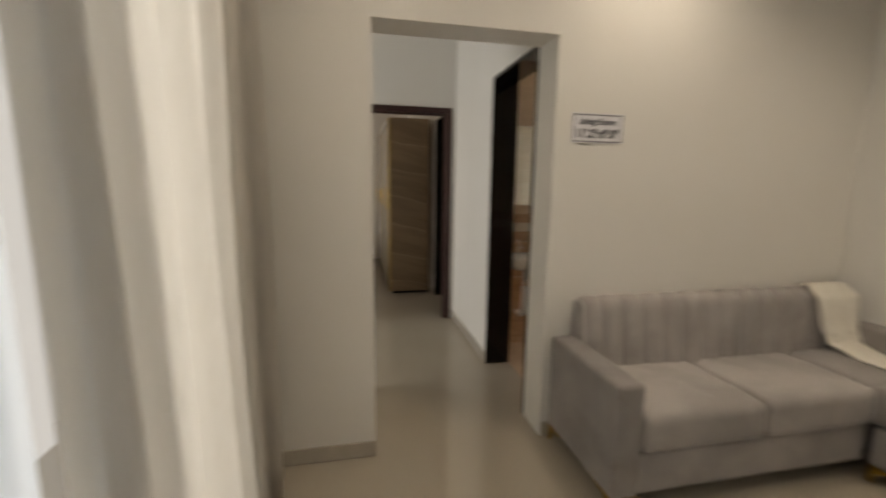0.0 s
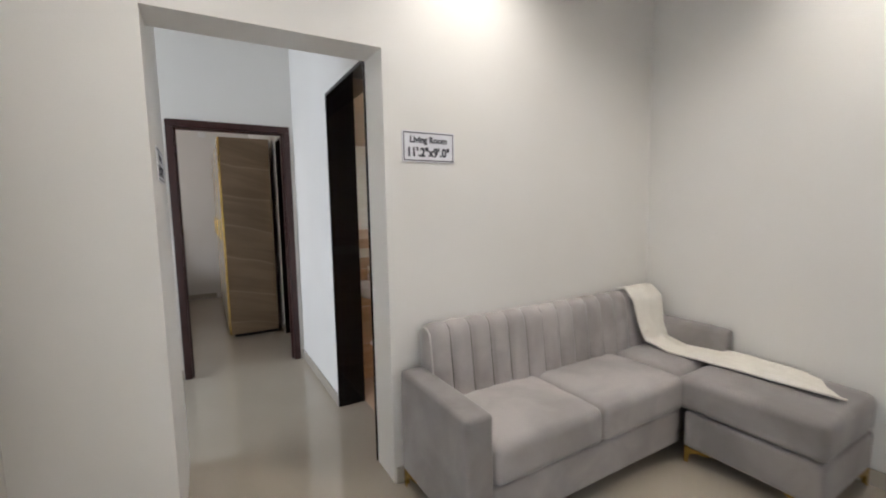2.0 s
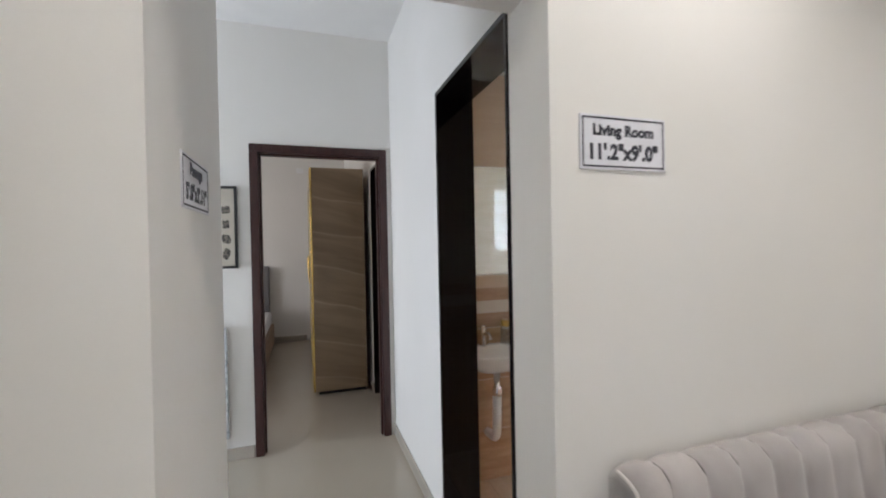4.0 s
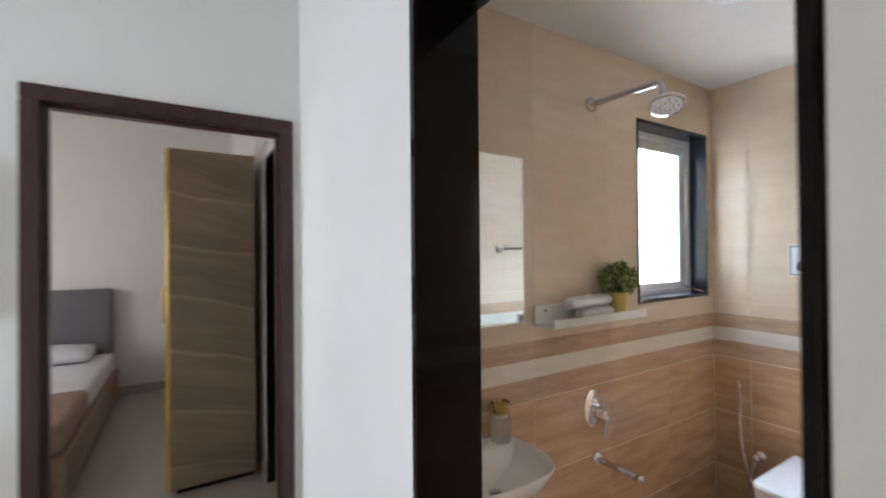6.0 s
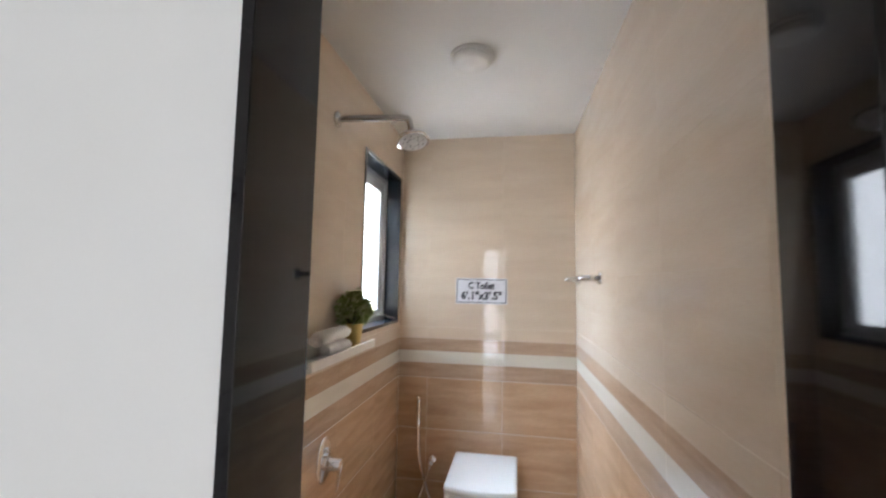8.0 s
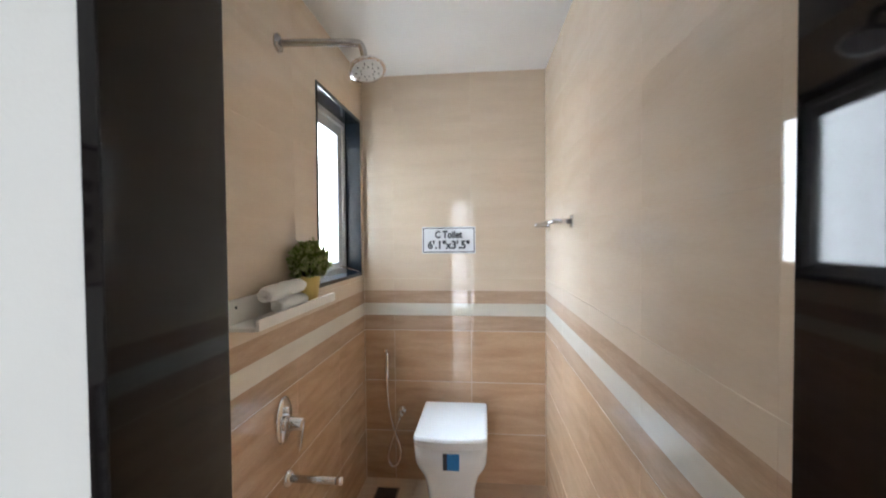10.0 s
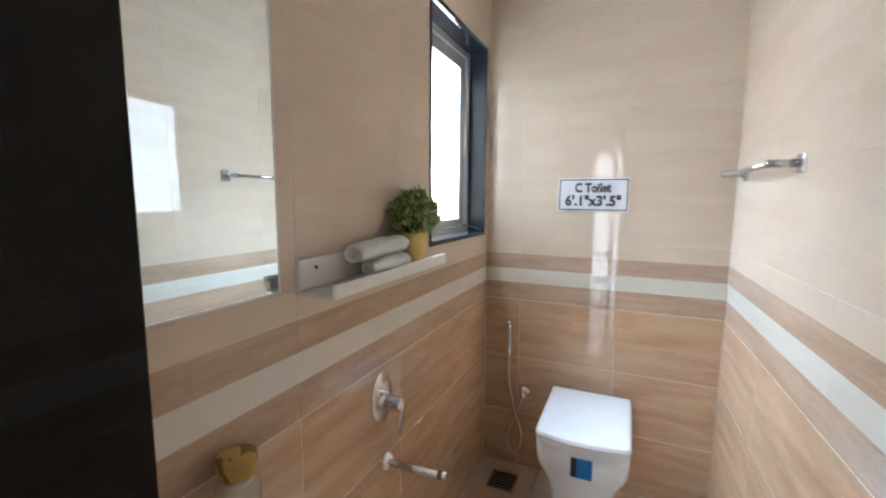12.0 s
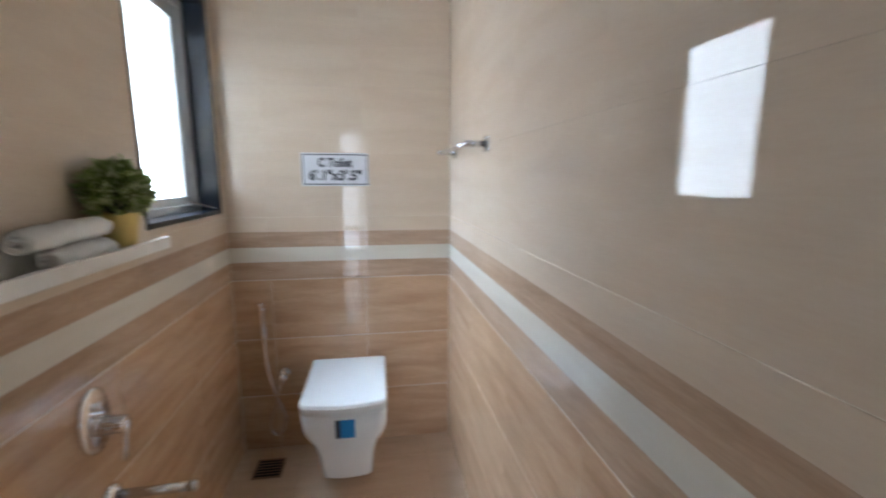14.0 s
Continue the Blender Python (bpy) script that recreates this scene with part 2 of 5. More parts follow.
def cloth_curtain():
    """Beige linen that lets part of the daylight through."""
    m, n, l, p = material("beige_linen")
    pos = n.new("ShaderNodeNewGeometry").outputs["Position"]
    mp = n.new("ShaderNodeMapping")
    mp.inputs["Scale"].default_value = (1, 1, 0.15)
    l.new(pos, mp.inputs["Vector"])
    a = n.new("ShaderNodeTexNoise")
    a.inputs["Scale"].default_value, a.inputs["Detail"].default_value = 90, 5
    l.new(mp.outputs[0], a.inputs["Vector"])
    ramp = n.new("ShaderNodeValToRGB")
    ramp.color_ramp.elements[0].color, ramp.color_ramp.elements[1].color = (0.72, 0.69, 0.645, 1), (0.79, 0.765, 0.725, 1)
    l.new(a.outputs["Fac"], ramp.inputs["Fac"])
    l.new(ramp.outputs["Color"], p.inputs["Base Color"])
    p.inputs["Roughness"].default_value = 0.9
    tr = n.new("ShaderNodeBsdfTranslucent")
    l.new(ramp.outputs["Color"], tr.inputs["Color"])
    mix = n.new("ShaderNodeMixShader")
    mix.inputs["Fac"].default_value = 0.66
    l.new(p.outputs[0], mix.inputs[1])
    l.new(tr.outputs[0], mix.inputs[2])
    l.new(mix.outputs[0], n["Material Output"].inputs["Surface"])
    return m


def clear(name, rough=0.0, tint=(1, 1, 1)):
    m, n, l, p = material(name)
    p.inputs["Base Color"].default_value = rgb(tint)
    p.inputs["Transmission Weight"].default_value = 1.0
    p.inputs["Roughness"].default_value = rough
    p.inputs["IOR"].default_value = 1.45
    return m


def glow(name, colour, strength):
    m, n, l, p = material(name)
    n.remove(p)
    em = n.new("ShaderNodeEmission")
    em.inputs["Color"].default_value, em.inputs["Strength"].default_value = rgb(colour), strength
    l.new(em.outputs[0], n["Material Output"].inputs["Surface"])
    return m


VENEER, MARBLE, LINEN = veneer(), marble(), cloth_curtain()
MIRROR, _n, _l, _p = material("mirror_silver")
_p.inputs["Base Color"].default_value, _p.inputs["Metallic"].default_value, _p.inputs["Roughness"].default_value = (0.79, 0.86, 0.87, 1), 1.0, 0.005
GLASS = clear("clear_glass")
FROSTED = clear("frosted_glass", 0.25)
SKYGLOW = glow("white_sky", (0.86, 0.94, 1.0), 13.0)
SKYGLOW_SOFT = glow("white_sky_soft", (0.90, 0.95, 1.0), 0.85)
BOTTLE, _n, _l, _p = material("clear_bottle")
_p.inputs["Base Color"].default_value, _p.inputs["Roughness"].default_value = (0.9, 0.9, 0.88, 1), 0.03
_t = _n.new("ShaderNodeBsdfTransparent")
_t.inputs["Color"].default_value = (0.97, 0.97, 0.95, 1)
_m = _n.new("ShaderNodeMixShader")
_m.inputs["Fac"].default_value = 0.16
_l.new(_t.outputs[0], _m.inputs[1])
_l.new(_p.outputs[0], _m.inputs[2])
_l.new(_m.outputs[0], _n["Material Output"].inputs["Surface"])
LAMPGLOW = glow("lamp_glow", (1.0, 0.93, 0.82), 6.0)


# ---- mesh helpers ----
def mesh_ob(name, bm, mats, parent=None, label="", smooth=False):
    me = bpy.data.meshes.new(name)
    bmesh.ops.recalc_face_normals(bm, faces=bm.faces[:])
    bm.to_mesh(me)
    bm.free()
    for m in (mats if isinstance(mats, (list, tuple)) else [mats]):
        me.materials.append(m)
    if smooth:
        for f in me.polygons:
            f.use_smooth = True
    ob = new(name, me)
    if parent:
        ob.parent = parent
    if label:
        ob["label"] = label
    return ob


def part(name, bm, mat, parent, label="", smooth=False):
    return mesh_ob(name, bm, mat, parent, label, smooth)


def thing(name, at, label, category, group=""):
    ob = new(name)
    ob.empty_display_size = 0.05
    ob.location = at
    return tagged(ob, label, category, group)


def structure(name, bm, mat, label, category="", smooth=False):
    ob = mesh_ob(name, bm, mat, None, "", smooth)
    return tagged(ob, label, category or name.split("_")[0], kind="structure")


def add_box(bm, a, b, mi=0):
    x0, x1 = sorted((a[0], b[0]))
    y0, y1 = sorted((a[1], b[1]))
    z0, z1 = sorted((a[2], b[2]))
    v = [bm.verts.new(c) for c in ((x0, y0, z0), (x1, y0, z0), (x1, y1, z0), (x0, y1, z0), (x0, y0, z1), (x1, y0, z1), (x1, y1, z1), (x0, y1, z1))]
    for q in ((3, 2, 1, 0), (4, 5, 6, 7), (0, 1, 5, 4), (1, 2, 6, 5), (2, 3, 7, 6), (3, 0, 4, 7)):
        f = bm.faces.new([v[i] for i in q])
        f.material_index = mi
    return v


def box(a, b, bevel=0.0, seg=2):
    bm = bmesh.new()
    add_box(bm, a, b)
    if bevel:
        bmesh.ops.bevel(bm, geom=bm.edges[:], offset=bevel, segments=seg, affect="EDGES", profile=0.5)
    return bm


def soft_box(a, b, bevel, cuts=8, puff=0.0, wobble=0.0, axis=2, seed=0):
    """A stuffed block: rounded edges, a top that swells, slight unevenness."""
    bm = bmesh.new()
    add_box(bm, a, b)
    bmesh.ops.bevel(bm, geom=bm.edges[:], offset=bevel, segments=4, affect="EDGES", profile=0.5)
    bmesh.ops.subdivide_edges(bm, edges=[e for e in bm.edges if e.calc_length() > 0.06], cuts=cuts, use_grid_fill=True)
    lo, hi = Vector(a), Vector(b)
    lo, hi = Vector(map(min, lo, hi)), Vector(map(max, lo, hi))
    for v in bm.verts:
        u = [(v.co[i] - lo[i]) / max(hi[i] - lo[i], 1e-6) for i in range(3)]
        o = [i for i in range(3) if i != axis]
        w = math.sin(math.pi * min(max(u[o[0]], 0), 1)) * math.sin(math.pi * min(max(u[o[1]], 0), 1))
        if u[axis] > 0.5:
            v.co[axis] += puff * w ** 0.6
        if wobble:
            v.co += noise.noise_vector(v.co * 9 + Vector((seed, 0, 0))) * wobble
    return bm


def lathe(profile, seg=32, centre=(0, 0, 0), closed=False):
    """Turns (radius, height) pairs about the z axis."""
    bm = bmesh.new()
    rings = []
    for r, z in profile:
        rings.append([bm.verts.new((centre[0] + r * math.cos(2 * math.pi * i / seg), centre[1] + r * math.sin(2 * math.pi * i / seg), centre[2] + z)) for i in range(seg)])
    for a, b in zip(rings, rings[1:]):
        for i in range(seg):
            bm.faces.new((a[i], a[(i + 1) % seg], b[(i + 1) % seg], b[i]))
    if not closed:
        bm.faces.new(rings[0])
        bm.faces.new(rings[-1])
    return bm


def tube(points, radius, seg=14, caps=True):
    """A round rod through points; radius may be a list."""
    bm = bmesh.new()
    pts = [Vector(p) for p in points]
    radii = radius if isinstance(radius, (list, tuple)) else [radius] * len(pts)
    rings, side = [], None
    for i, p in enumerate(pts):
        d = (pts[min(i + 1, len(pts) - 1)] - pts[max(i - 1, 0)]).normalized()
        if side is None:
            side = d.orthogonal().normalized()
        side = (side - d * side.dot(d)).normalized()
        up = d.cross(side)
        rings.append([bm.verts.new(p + (side * math.cos(2 * math.pi * k / seg) + up * math.sin(2 * math.pi * k / seg)) * radii[i]) for k in range(seg)])
    for a, b in zip(rings, rings[1:]):
        for k in range(seg):
            bm.faces.new((a[k], a[(k + 1) % seg], b[(k + 1) % seg], b[k]))
    if caps:
        bm.faces.new(rings[0])
        bm.faces.new(rings[-1])
    return bm


def arc(points, steps=8):
    """A smooth curve through points."""
    p = [Vector(q) for q in points]
    p = [p[0] * 2 - p[1]] + p + [p[-1] * 2 - p[-2]]
    out = []
    for i in range(1, len(p) - 2):
        for s in range(steps):
            t = s / steps
            out.append(0.5 * ((2 * p[i]) + (p[i + 1] - p[i - 1]) * t + (2 * p[i - 1] - 5 * p[i] + 4 * p[i + 1] - p[i + 2]) * t * t + (3 * p[i] - p[i - 1] - 3 * p[i + 1] + p[i + 2]) * t ** 3))
    out.append(p[-2])
    return out


def turned(bm, m):
    bmesh.ops.transform(bm, matrix=m, verts=bm.verts[:])
    return bm


def thicken(bm, thick):
    """Gives a cloth a second side and a closed rim."""
    bmesh.ops.recalc_face_normals(bm, faces=bm.faces[:])
    bm.normal_update()
    rim = [e for e in bm.edges if e.is_boundary]
    faces = bm.faces[:]
    twin = {v: bm.verts.new(v.co - v.normal * thick) for v in bm.verts[:]}
    for f in faces:
        bm.faces.new([twin[v] for v in reversed(f.verts)])
    for e in rim:
        a, b = e.verts
        bm.faces.new((a, b, twin[b], twin[a]))
    return bm


def sheet(fn, nu, nv, thick):
    """A cloth: a grid of places given by fn(u, v), with a thickness."""
    bm = bmesh.new()
    grid = [[bm.verts.new(fn(i / nu, j / nv)) for j in range(nv + 1)] for i in range(nu + 1)]
    for i in range(nu):
        for j in range(nv):
            bm.faces.new((grid[i][j], grid[i + 1][j], grid[i + 1][j + 1], grid[i][j + 1]))
    return thicken(bm, thick)


def wall_boxes(axis, at, thick, u0, u1, z0, z1, holes=()):
    """A wall across x ('x': it spans y) or y ('y': it spans x), from at to at + thick, with holes (u0, u1, z0, z1)."""
    bm = bmesh.new()
    us = sorted({u0, u1, *[h[0] for h in holes], *[h[1] for h in holes]})
    for a, b in zip(us, us[1:]):
        cuts = sorted((h[2], h[3]) for h in holes if h[0] <= a and h[1] >= b)
        z = z0
        spans = []
        for lo, hi in cuts:
            if lo > z:
                spans.append((z, lo))
            z = hi
        if z < z1:
            spans.append((z, z1))
        for lo, hi in spans:
            if axis == "x":
                add_box(bm, (at, a, lo), (at + thick, b, hi))
            else:
                add_box(bm, (a, at, lo), (b, at + thick, hi))
    bmesh.ops.remove_doubles(bm, verts=bm.verts[:], dist=1e-5)
    return bm


def lettering(body, parent, place, high, wide, mat, bold=0.045):
    """Flat raised letters that fill a box of that height and width; place: pose of its lower left corner."""
    cu = bpy.data.curves.new("lettering", "FONT")
    cu.body, cu.size, cu.extrude, cu.offset, cu.resolution_u = body, 1.0, 0.01, bold, 3
    cu.space_character = 1.02
    tmp = bpy.data.objects.new("lettering_source", cu)
    scene.collection.objects.link(tmp)
    me = bpy.data.meshes.new_from_object(tmp.evaluated_get(bpy.context.evaluated_depsgraph_get()))
    bpy.data.objects.remove(tmp)
    bpy.data.curves.remove(cu)
    xs, ys = [v.co.x for v in me.vertices], [v.co.y for v in me.vertices]
    sx, sy = wide / (max(xs) - min(xs)), high / (max(ys) - min(ys))
    me.transform(Matrix.Diagonal((sx, sy, 0.04, 1)) @ Matrix.Translation((-min(xs), -min(ys), 0)))
    me.transform(place)
    me.materials.clear()
    me.materials.append(mat)
    me.name = "lettering"
    ob = new("lettering", me)
    ob.parent = parent
    return ob

# ---- large structure ----
YP = 0.73
CEIL = 2.83
structure("floor", box((-2.45, -3.3, -0.12), (5.2, 5.75, 0.0)), FLOOR, "glossy cream vitrified tile floor with soft reflections", "floor")
structure("ceiling_living", box((-0.45, -2.9, CEIL), (3.3, 0.2, CEIL + 0.1)), CEILING, "plain white painted flat ceiling of the living room", "ceiling")
structure("ceiling_passage", box((-2.45, 0.2, CEIL), (1.36, 2.2, CEIL + 0.1)), CEILING, "plain white painted ceiling over the passage", "ceiling")
structure("ceiling_bedroom", box((-2.45, 2.2, CEIL), (2.4, 5.75, CEIL + 0.1)), CEILING, "plain white painted bedroom ceiling", "ceiling")
structure("ceiling_toilet", box((1.363, 0.215, 2.34), (3.41, 1.46, 2.44)), CEILING, "low white painted ceiling of the small toilet", "ceiling")
structure("ceiling_lobby", box((3.3, -3.3, 2.6), (5.2, -0.6, 2.7)), CEILING, "white ceiling of the lobby outside the main door", "ceiling")

structure("wall_north", box((1.2, 0.0, 0.0), (3.41, 0.215, CEIL)), PAINT, "off-white painted wall behind the grey sofa", "wall")
bm = box((0.325, 0.0, 2.045), (1.2, 0.2, CEIL))
structure("wall_header", bm, PAINT, "off-white painted beam above the passage opening", "wall")
structure("wall_pillar", box((-0.45, 0.0, 0.0), (0.325, YP, CEIL)), PAINT, "off-white painted wall beside the passage opening", "wall")
wall_passage = structure("wall_passage", wall_boxes("x", 1.2, 0.163, 0.215, 2.068, 0, CEIL, [(0.2185, 0.949, 0, 2.072)]), PAINT, "white painted passage wall with the toilet doorway", "wall")
structure("wall_bedroom", wall_boxes("y", 2.068, 0.12, -2.45, 1.363, 0, CEIL, [(0.268, 1.168, 0, 2.05)]), PAINT, "white painted wall with the bedroom doorway", "wall")
wall_back = structure("wall_toilet_back", box((3.2362, 0.215, 0), (3.41, 1.46, 2.34)), GROUT, "tiled back wall of the toilet, cream above brown", "wall")
wall_left = structure("wall_toilet_window", wall_boxes("y", 1.2912, 0.17, 1.363, 3.2362, 0, 2.34, [(2.566, 3.174, 1.215, 2.066)]), GROUT, "tiled toilet wall with the window, cream above brown", "wall")
wall_right = structure("wall_toilet_rail", box((1.3775, 0.215, 0), (3.2362, 0.2508, 2.34)), GROUT, "tiled toilet wall with the towel rail, cream above brown", "wall")
wall_front = structure("wall_toilet_front", box((1.363, 0.949, 0), (1.3718, 1.2912, 2.34)), GROUT, "tiled strip of wall beside the toilet door", "wall")
structure("wall_west", wall_boxes("x", -0.45, 0.17, -2.9, 0.0, 0, CEIL, [(-2.35, -0.55, 0.02, 2.1)]), PAINT, "off-white wall with the curtained balcony window", "wall")
structure("wall_south", box((-0.28, -2.9, 0), (3.12, -2.75, CEIL)), PAINT, "plain off-white painted wall of the living room", "wall")
structure("wall_east", wall_boxes("x", 3.12, 0.15, -2.9, 0.0, 0, CEIL, [(-2.66, -1.73, 0, 2.1)]), PAINT, "off-white painted wall with switchboard and main door", "wall")
structure("wall_dining_south", box((-2.45, YP - 0.1, 0), (-0.45, YP, CEIL)), PAINT, "plain white wall of the dining side", "wall")
structure("wall_dining_west", wall_boxes("x", -2.45, 0.15, YP, 2.068, 0, CEIL, [(0.75, 1.94, 0.03, 2.16)]), PAINT, "plain white wall with the dining window", "wall")
structure("wall_bedroom_west", wall_boxes("x", -2.45, 0.15, 2.188, 5.75, 0, CEIL, [(3.15, 4.65, 0.85, 2.05)]), PAINT, "plain white bedroom wall with a window", "wall")
structure("wall_bedroom_north", box((-2.3, 5.6, 0), (2.4, 5.75, CEIL)), PAINT, "plain white wall behind the bed", "wall")
structure("wall_bedroom_east", wall_boxes("x", 1.192, 0.13, 2.188, 5.6, 0, CEIL, [(2.30, 2.972, 0, 2.072)]), PAINT, "white bedroom wall with a dark stone doorway", "wall")
structure("wall_inner_toilet", box((2.3, 2.2, 0), (2.4, 5.6, CEIL)), PAINT, "plain wall closing the inner toilet", "wall")
structure("wall_inner_toilet_side", box((1.325, 3.2, 0), (2.3, 3.3, CEIL)), PAINT, "plain side wall of the inner toilet", "wall")
structure("wall_inner_toilet_near", box((1.363, 2.068, 0), (2.4, 2.188, CEIL)), PAINT, "plain near wall of the inner toilet", "wall")
structure("wall_lobby_north", box((3.27, -0.7, 0), (5.2, -0.6, 2.6)), PAINT, "plain lobby wall outside the main door", "wall")
structure("wall_lobby_south", box((3.27, -3.3, 0), (5.2, -3.2, 2.6)), PAINT, "plain lobby wall outside the main door", "wall")
structure("wall_lobby_east", wall_boxes("x", 5.1, 0.1, -3.2, -0.7, 0, 2.6, [(-2.95, -1.45, 0.85, 2.35)]), PAINT, "plain lobby wall with a window", "wall")


def skirting(a, b):
    structure("baseboard", box(a, b, 0.003, 1), SKIRT, "beige tile skirting along the foot of the wall", "skirting")


skirting((1.21, -0.012, 0), (3.11, 0.0, 0.08))
skirting((-0.27, -0.012, 0), (0.325, 0.0, 0.08))
skirting((3.108, -1.728, 0), (3.12, -0.012, 0.08))
skirting((1.188, 0.952, 0), (1.2, 2.064, 0.08))
skirting((-1.5, 2.056, 0), (0.262, 2.068, 0.08))
skirting((-2.2, 5.588, 0), (0.60, 5.6, 0.08))
skirting((1.180, 2.976, 0), (1.192, 3.09, 0.08))

# backdrops of bright sky outside the windows
for nm, a, b, mt in (("backdrop_balcony", (-1.3, -3.2, -0.5), (-1.28, 0.4, 3.2), SKYGLOW_SOFT), ("backdrop_toilet", (2.45, 3.3, -0.8), (12.0, 3.32, 7.0), SKYGLOW),
                     ("backdrop_lobby", (5.9, -3.5, 0.2), (5.92, -0.6, 3.0), SKYGLOW_SOFT)):
    structure(nm, box(a, b), mt, "plain bright white sky", "backdrop")


# ---- doors and windows ----
def stone_lining(name, x0, x1, y0, y1, top, label, mat=GRANITE, askew=0.0):
    """Polished stone slabs round a doorway in a wall across x."""
    ob = thing(name, (x0, y0, 0), label, "door frame")
    ob["kind"] = "structure"
    for nm, a, b in (("jamb", (x0, y0, 0), (x1, y0 + 0.014, top)), ("jamb", (x0, y1 - 0.02, 0), (x1, y1, top)), ("lintel", (x0, y0, top), (x1, y1, top + 0.02))):
        slab = box(a, b, 0.0015, 1)
        if nm == "jamb" and a[1] == y0 and askew:
            # the slab is set slightly out of true
            turned(slab, Matrix.Translation((x1, y0 + 0.014, 0)) @ Matrix.Rotation(radians(askew), 4, "Z") @ Matrix.Translation((-x1, -y0 - 0.014, 0)))
        p = part(nm, slab, mat, None)
        p.parent = ob
        p.matrix_parent_inverse = Matrix.Translation((-x0, -y0, 0))
    return ob


stone_lining("door_toilet", 1.194, 1.377, 0.2185, 0.949, 2.052, "polished black granite lining of the toilet doorway", askew=-1.3)
stone_lining("door_inner", 1.186, 1.331, 2.30, 2.972, 2.05, "polished black granite lining of the inner doorway")


def wood_frame(name, axis, u0, u1, at, depth, top, wide, label):
    ob = thing(name, (0, 0, 0), label, "door frame")
    ob["kind"] = "structure"
    def bar(nm, ua, ub, za, zb):
        bm = bmesh.new()
        if axis == "y":
            add_box(bm, (ua, at, za), (ub, at + depth, zb))
        else:
            add_box(bm, (at, ua, za), (at + depth, ub, zb))
        bmesh.ops.bevel(bm, geom=bm.edges[:], offset=0.004, segments=2, affect="EDGES")
        part(nm, bm, DARK_WOOD, ob)
    bar("post", u0, u0 + wide, 0, top - wide)
    bar("post", u1 - wide, u1, 0, top - wide)
    bar("head", u0, u1, top - wide, top)
    # rebate strips on which the leaf closes
    s = 0.012
    def strip(ua, ub, za, zb):
        bm = bmesh.new()
        if axis == "y":
            add_box(bm, (ua, at + depth * 0.3, za), (ub, at + depth * 0.6, zb))
        else:
            add_box(bm, (at + depth * 0.3, ua, za), (at + depth * 0.6, ub, zb))
        part("stop_strip", bm, DARK_WOOD, ob)
    strip(u0 + wide, u0 + wide + s, 0, top - wide)
    strip(u1 - wide - s, u1 - wide, 0, top - wide)
    strip(u0 + wide, u1 - wide, top - wide - s, top - wide)
    return ob


wood_frame("door_bedroom", "y", 0.268, 1.168, 2.053, 0.14, 2.05, 0.055, "dark reddish-brown stained wooden bedroom door frame")
wood_frame("door_main", "x", -2.66, -1.73, 3.10, 0.16, 2.10, 0.06, "dark brown stained wooden main door frame")

# toilet window
win = thing("window_toilet", (2.6, 1.325, 1.215), "aluminium toilet window with bright frosted pane and dark granite reveal", "window")
win["kind"] = "structure"
win.location = (0, 0, 0)
WX0, WX1, WZ0, WZ1 = 2.571, 3.168, 1.222, 2.060
for nm, a, b in (("reveal_slab", (WX0 - 0.012, 1.286, WZ0 - 0.018), (WX1 + 0.012, 1.412, WZ0)), ("reveal_slab", (WX0 - 0.012, 1.286, WZ1), (WX1 + 0.012, 1.412, WZ1 + 0.018)),
                 ("reveal_slab", (WX0 - 0.012, 1.286, WZ0), (WX0, 1.412, WZ1)), ("reveal_slab", (WX1, 1.286, WZ0), (WX1 + 0.012, 1.412, WZ1))):
    part(nm, box(a, b, 0.001, 1), WINDOW_GRANITE, win)
FY = 1.372
for a, b in (((WX0, FY, WZ0), (WX1, FY + 0.05, WZ0 + 0.03)), ((WX0, FY, WZ1 - 0.03), (WX1, FY + 0.05, WZ1)), ((WX0, FY, WZ0 + 0.03), (WX0 + 0.03, FY + 0.05, WZ1 - 0.03)), ((WX1 - 0.03, FY, WZ0 + 0.03), (WX1, FY + 0.05, WZ1 - 0.03))):
    part("frame", box(a, b, 0.002, 1), ALUMINIUM, win)
SY = FY + 0.012
for a, b in (((WX0 + 0.03, SY, WZ0 + 0.03), (WX1 - 0.03, SY + 0.025, WZ0 + 0.062)), ((WX0 + 0.03, SY, WZ1 - 0.085), (WX1 - 0.03, SY + 0.025, WZ1 - 0.03)),
             ((WX0 + 0.03, SY, WZ0 + 0.062), (WX0 + 0.062, SY + 0.025, WZ1 - 0.085)), ((WX1 - 0.088, SY, WZ0 + 0.062), (WX1 - 0.03, SY + 0.025, WZ1 - 0.085))):
    part("sash_bar", box(a, b, 0.002, 1), ALUMINIUM, win)
pane = part("pane", box((WX0 + 0.06, SY + 0.01, WZ0 + 0.06), (WX1 - 0.086, SY + 0.014, WZ1 - 0.083)), GLASS, win, "bright window pane")
pane.visible_shadow = False
part("bead", tube([(WX1 - 0.075, SY + 0.002, WZ0 + 0.04), (WX1 - 0.012, 1.300, WZ0 + 0.004)], 0.004, 8), CHROME, win, "window stay rod")

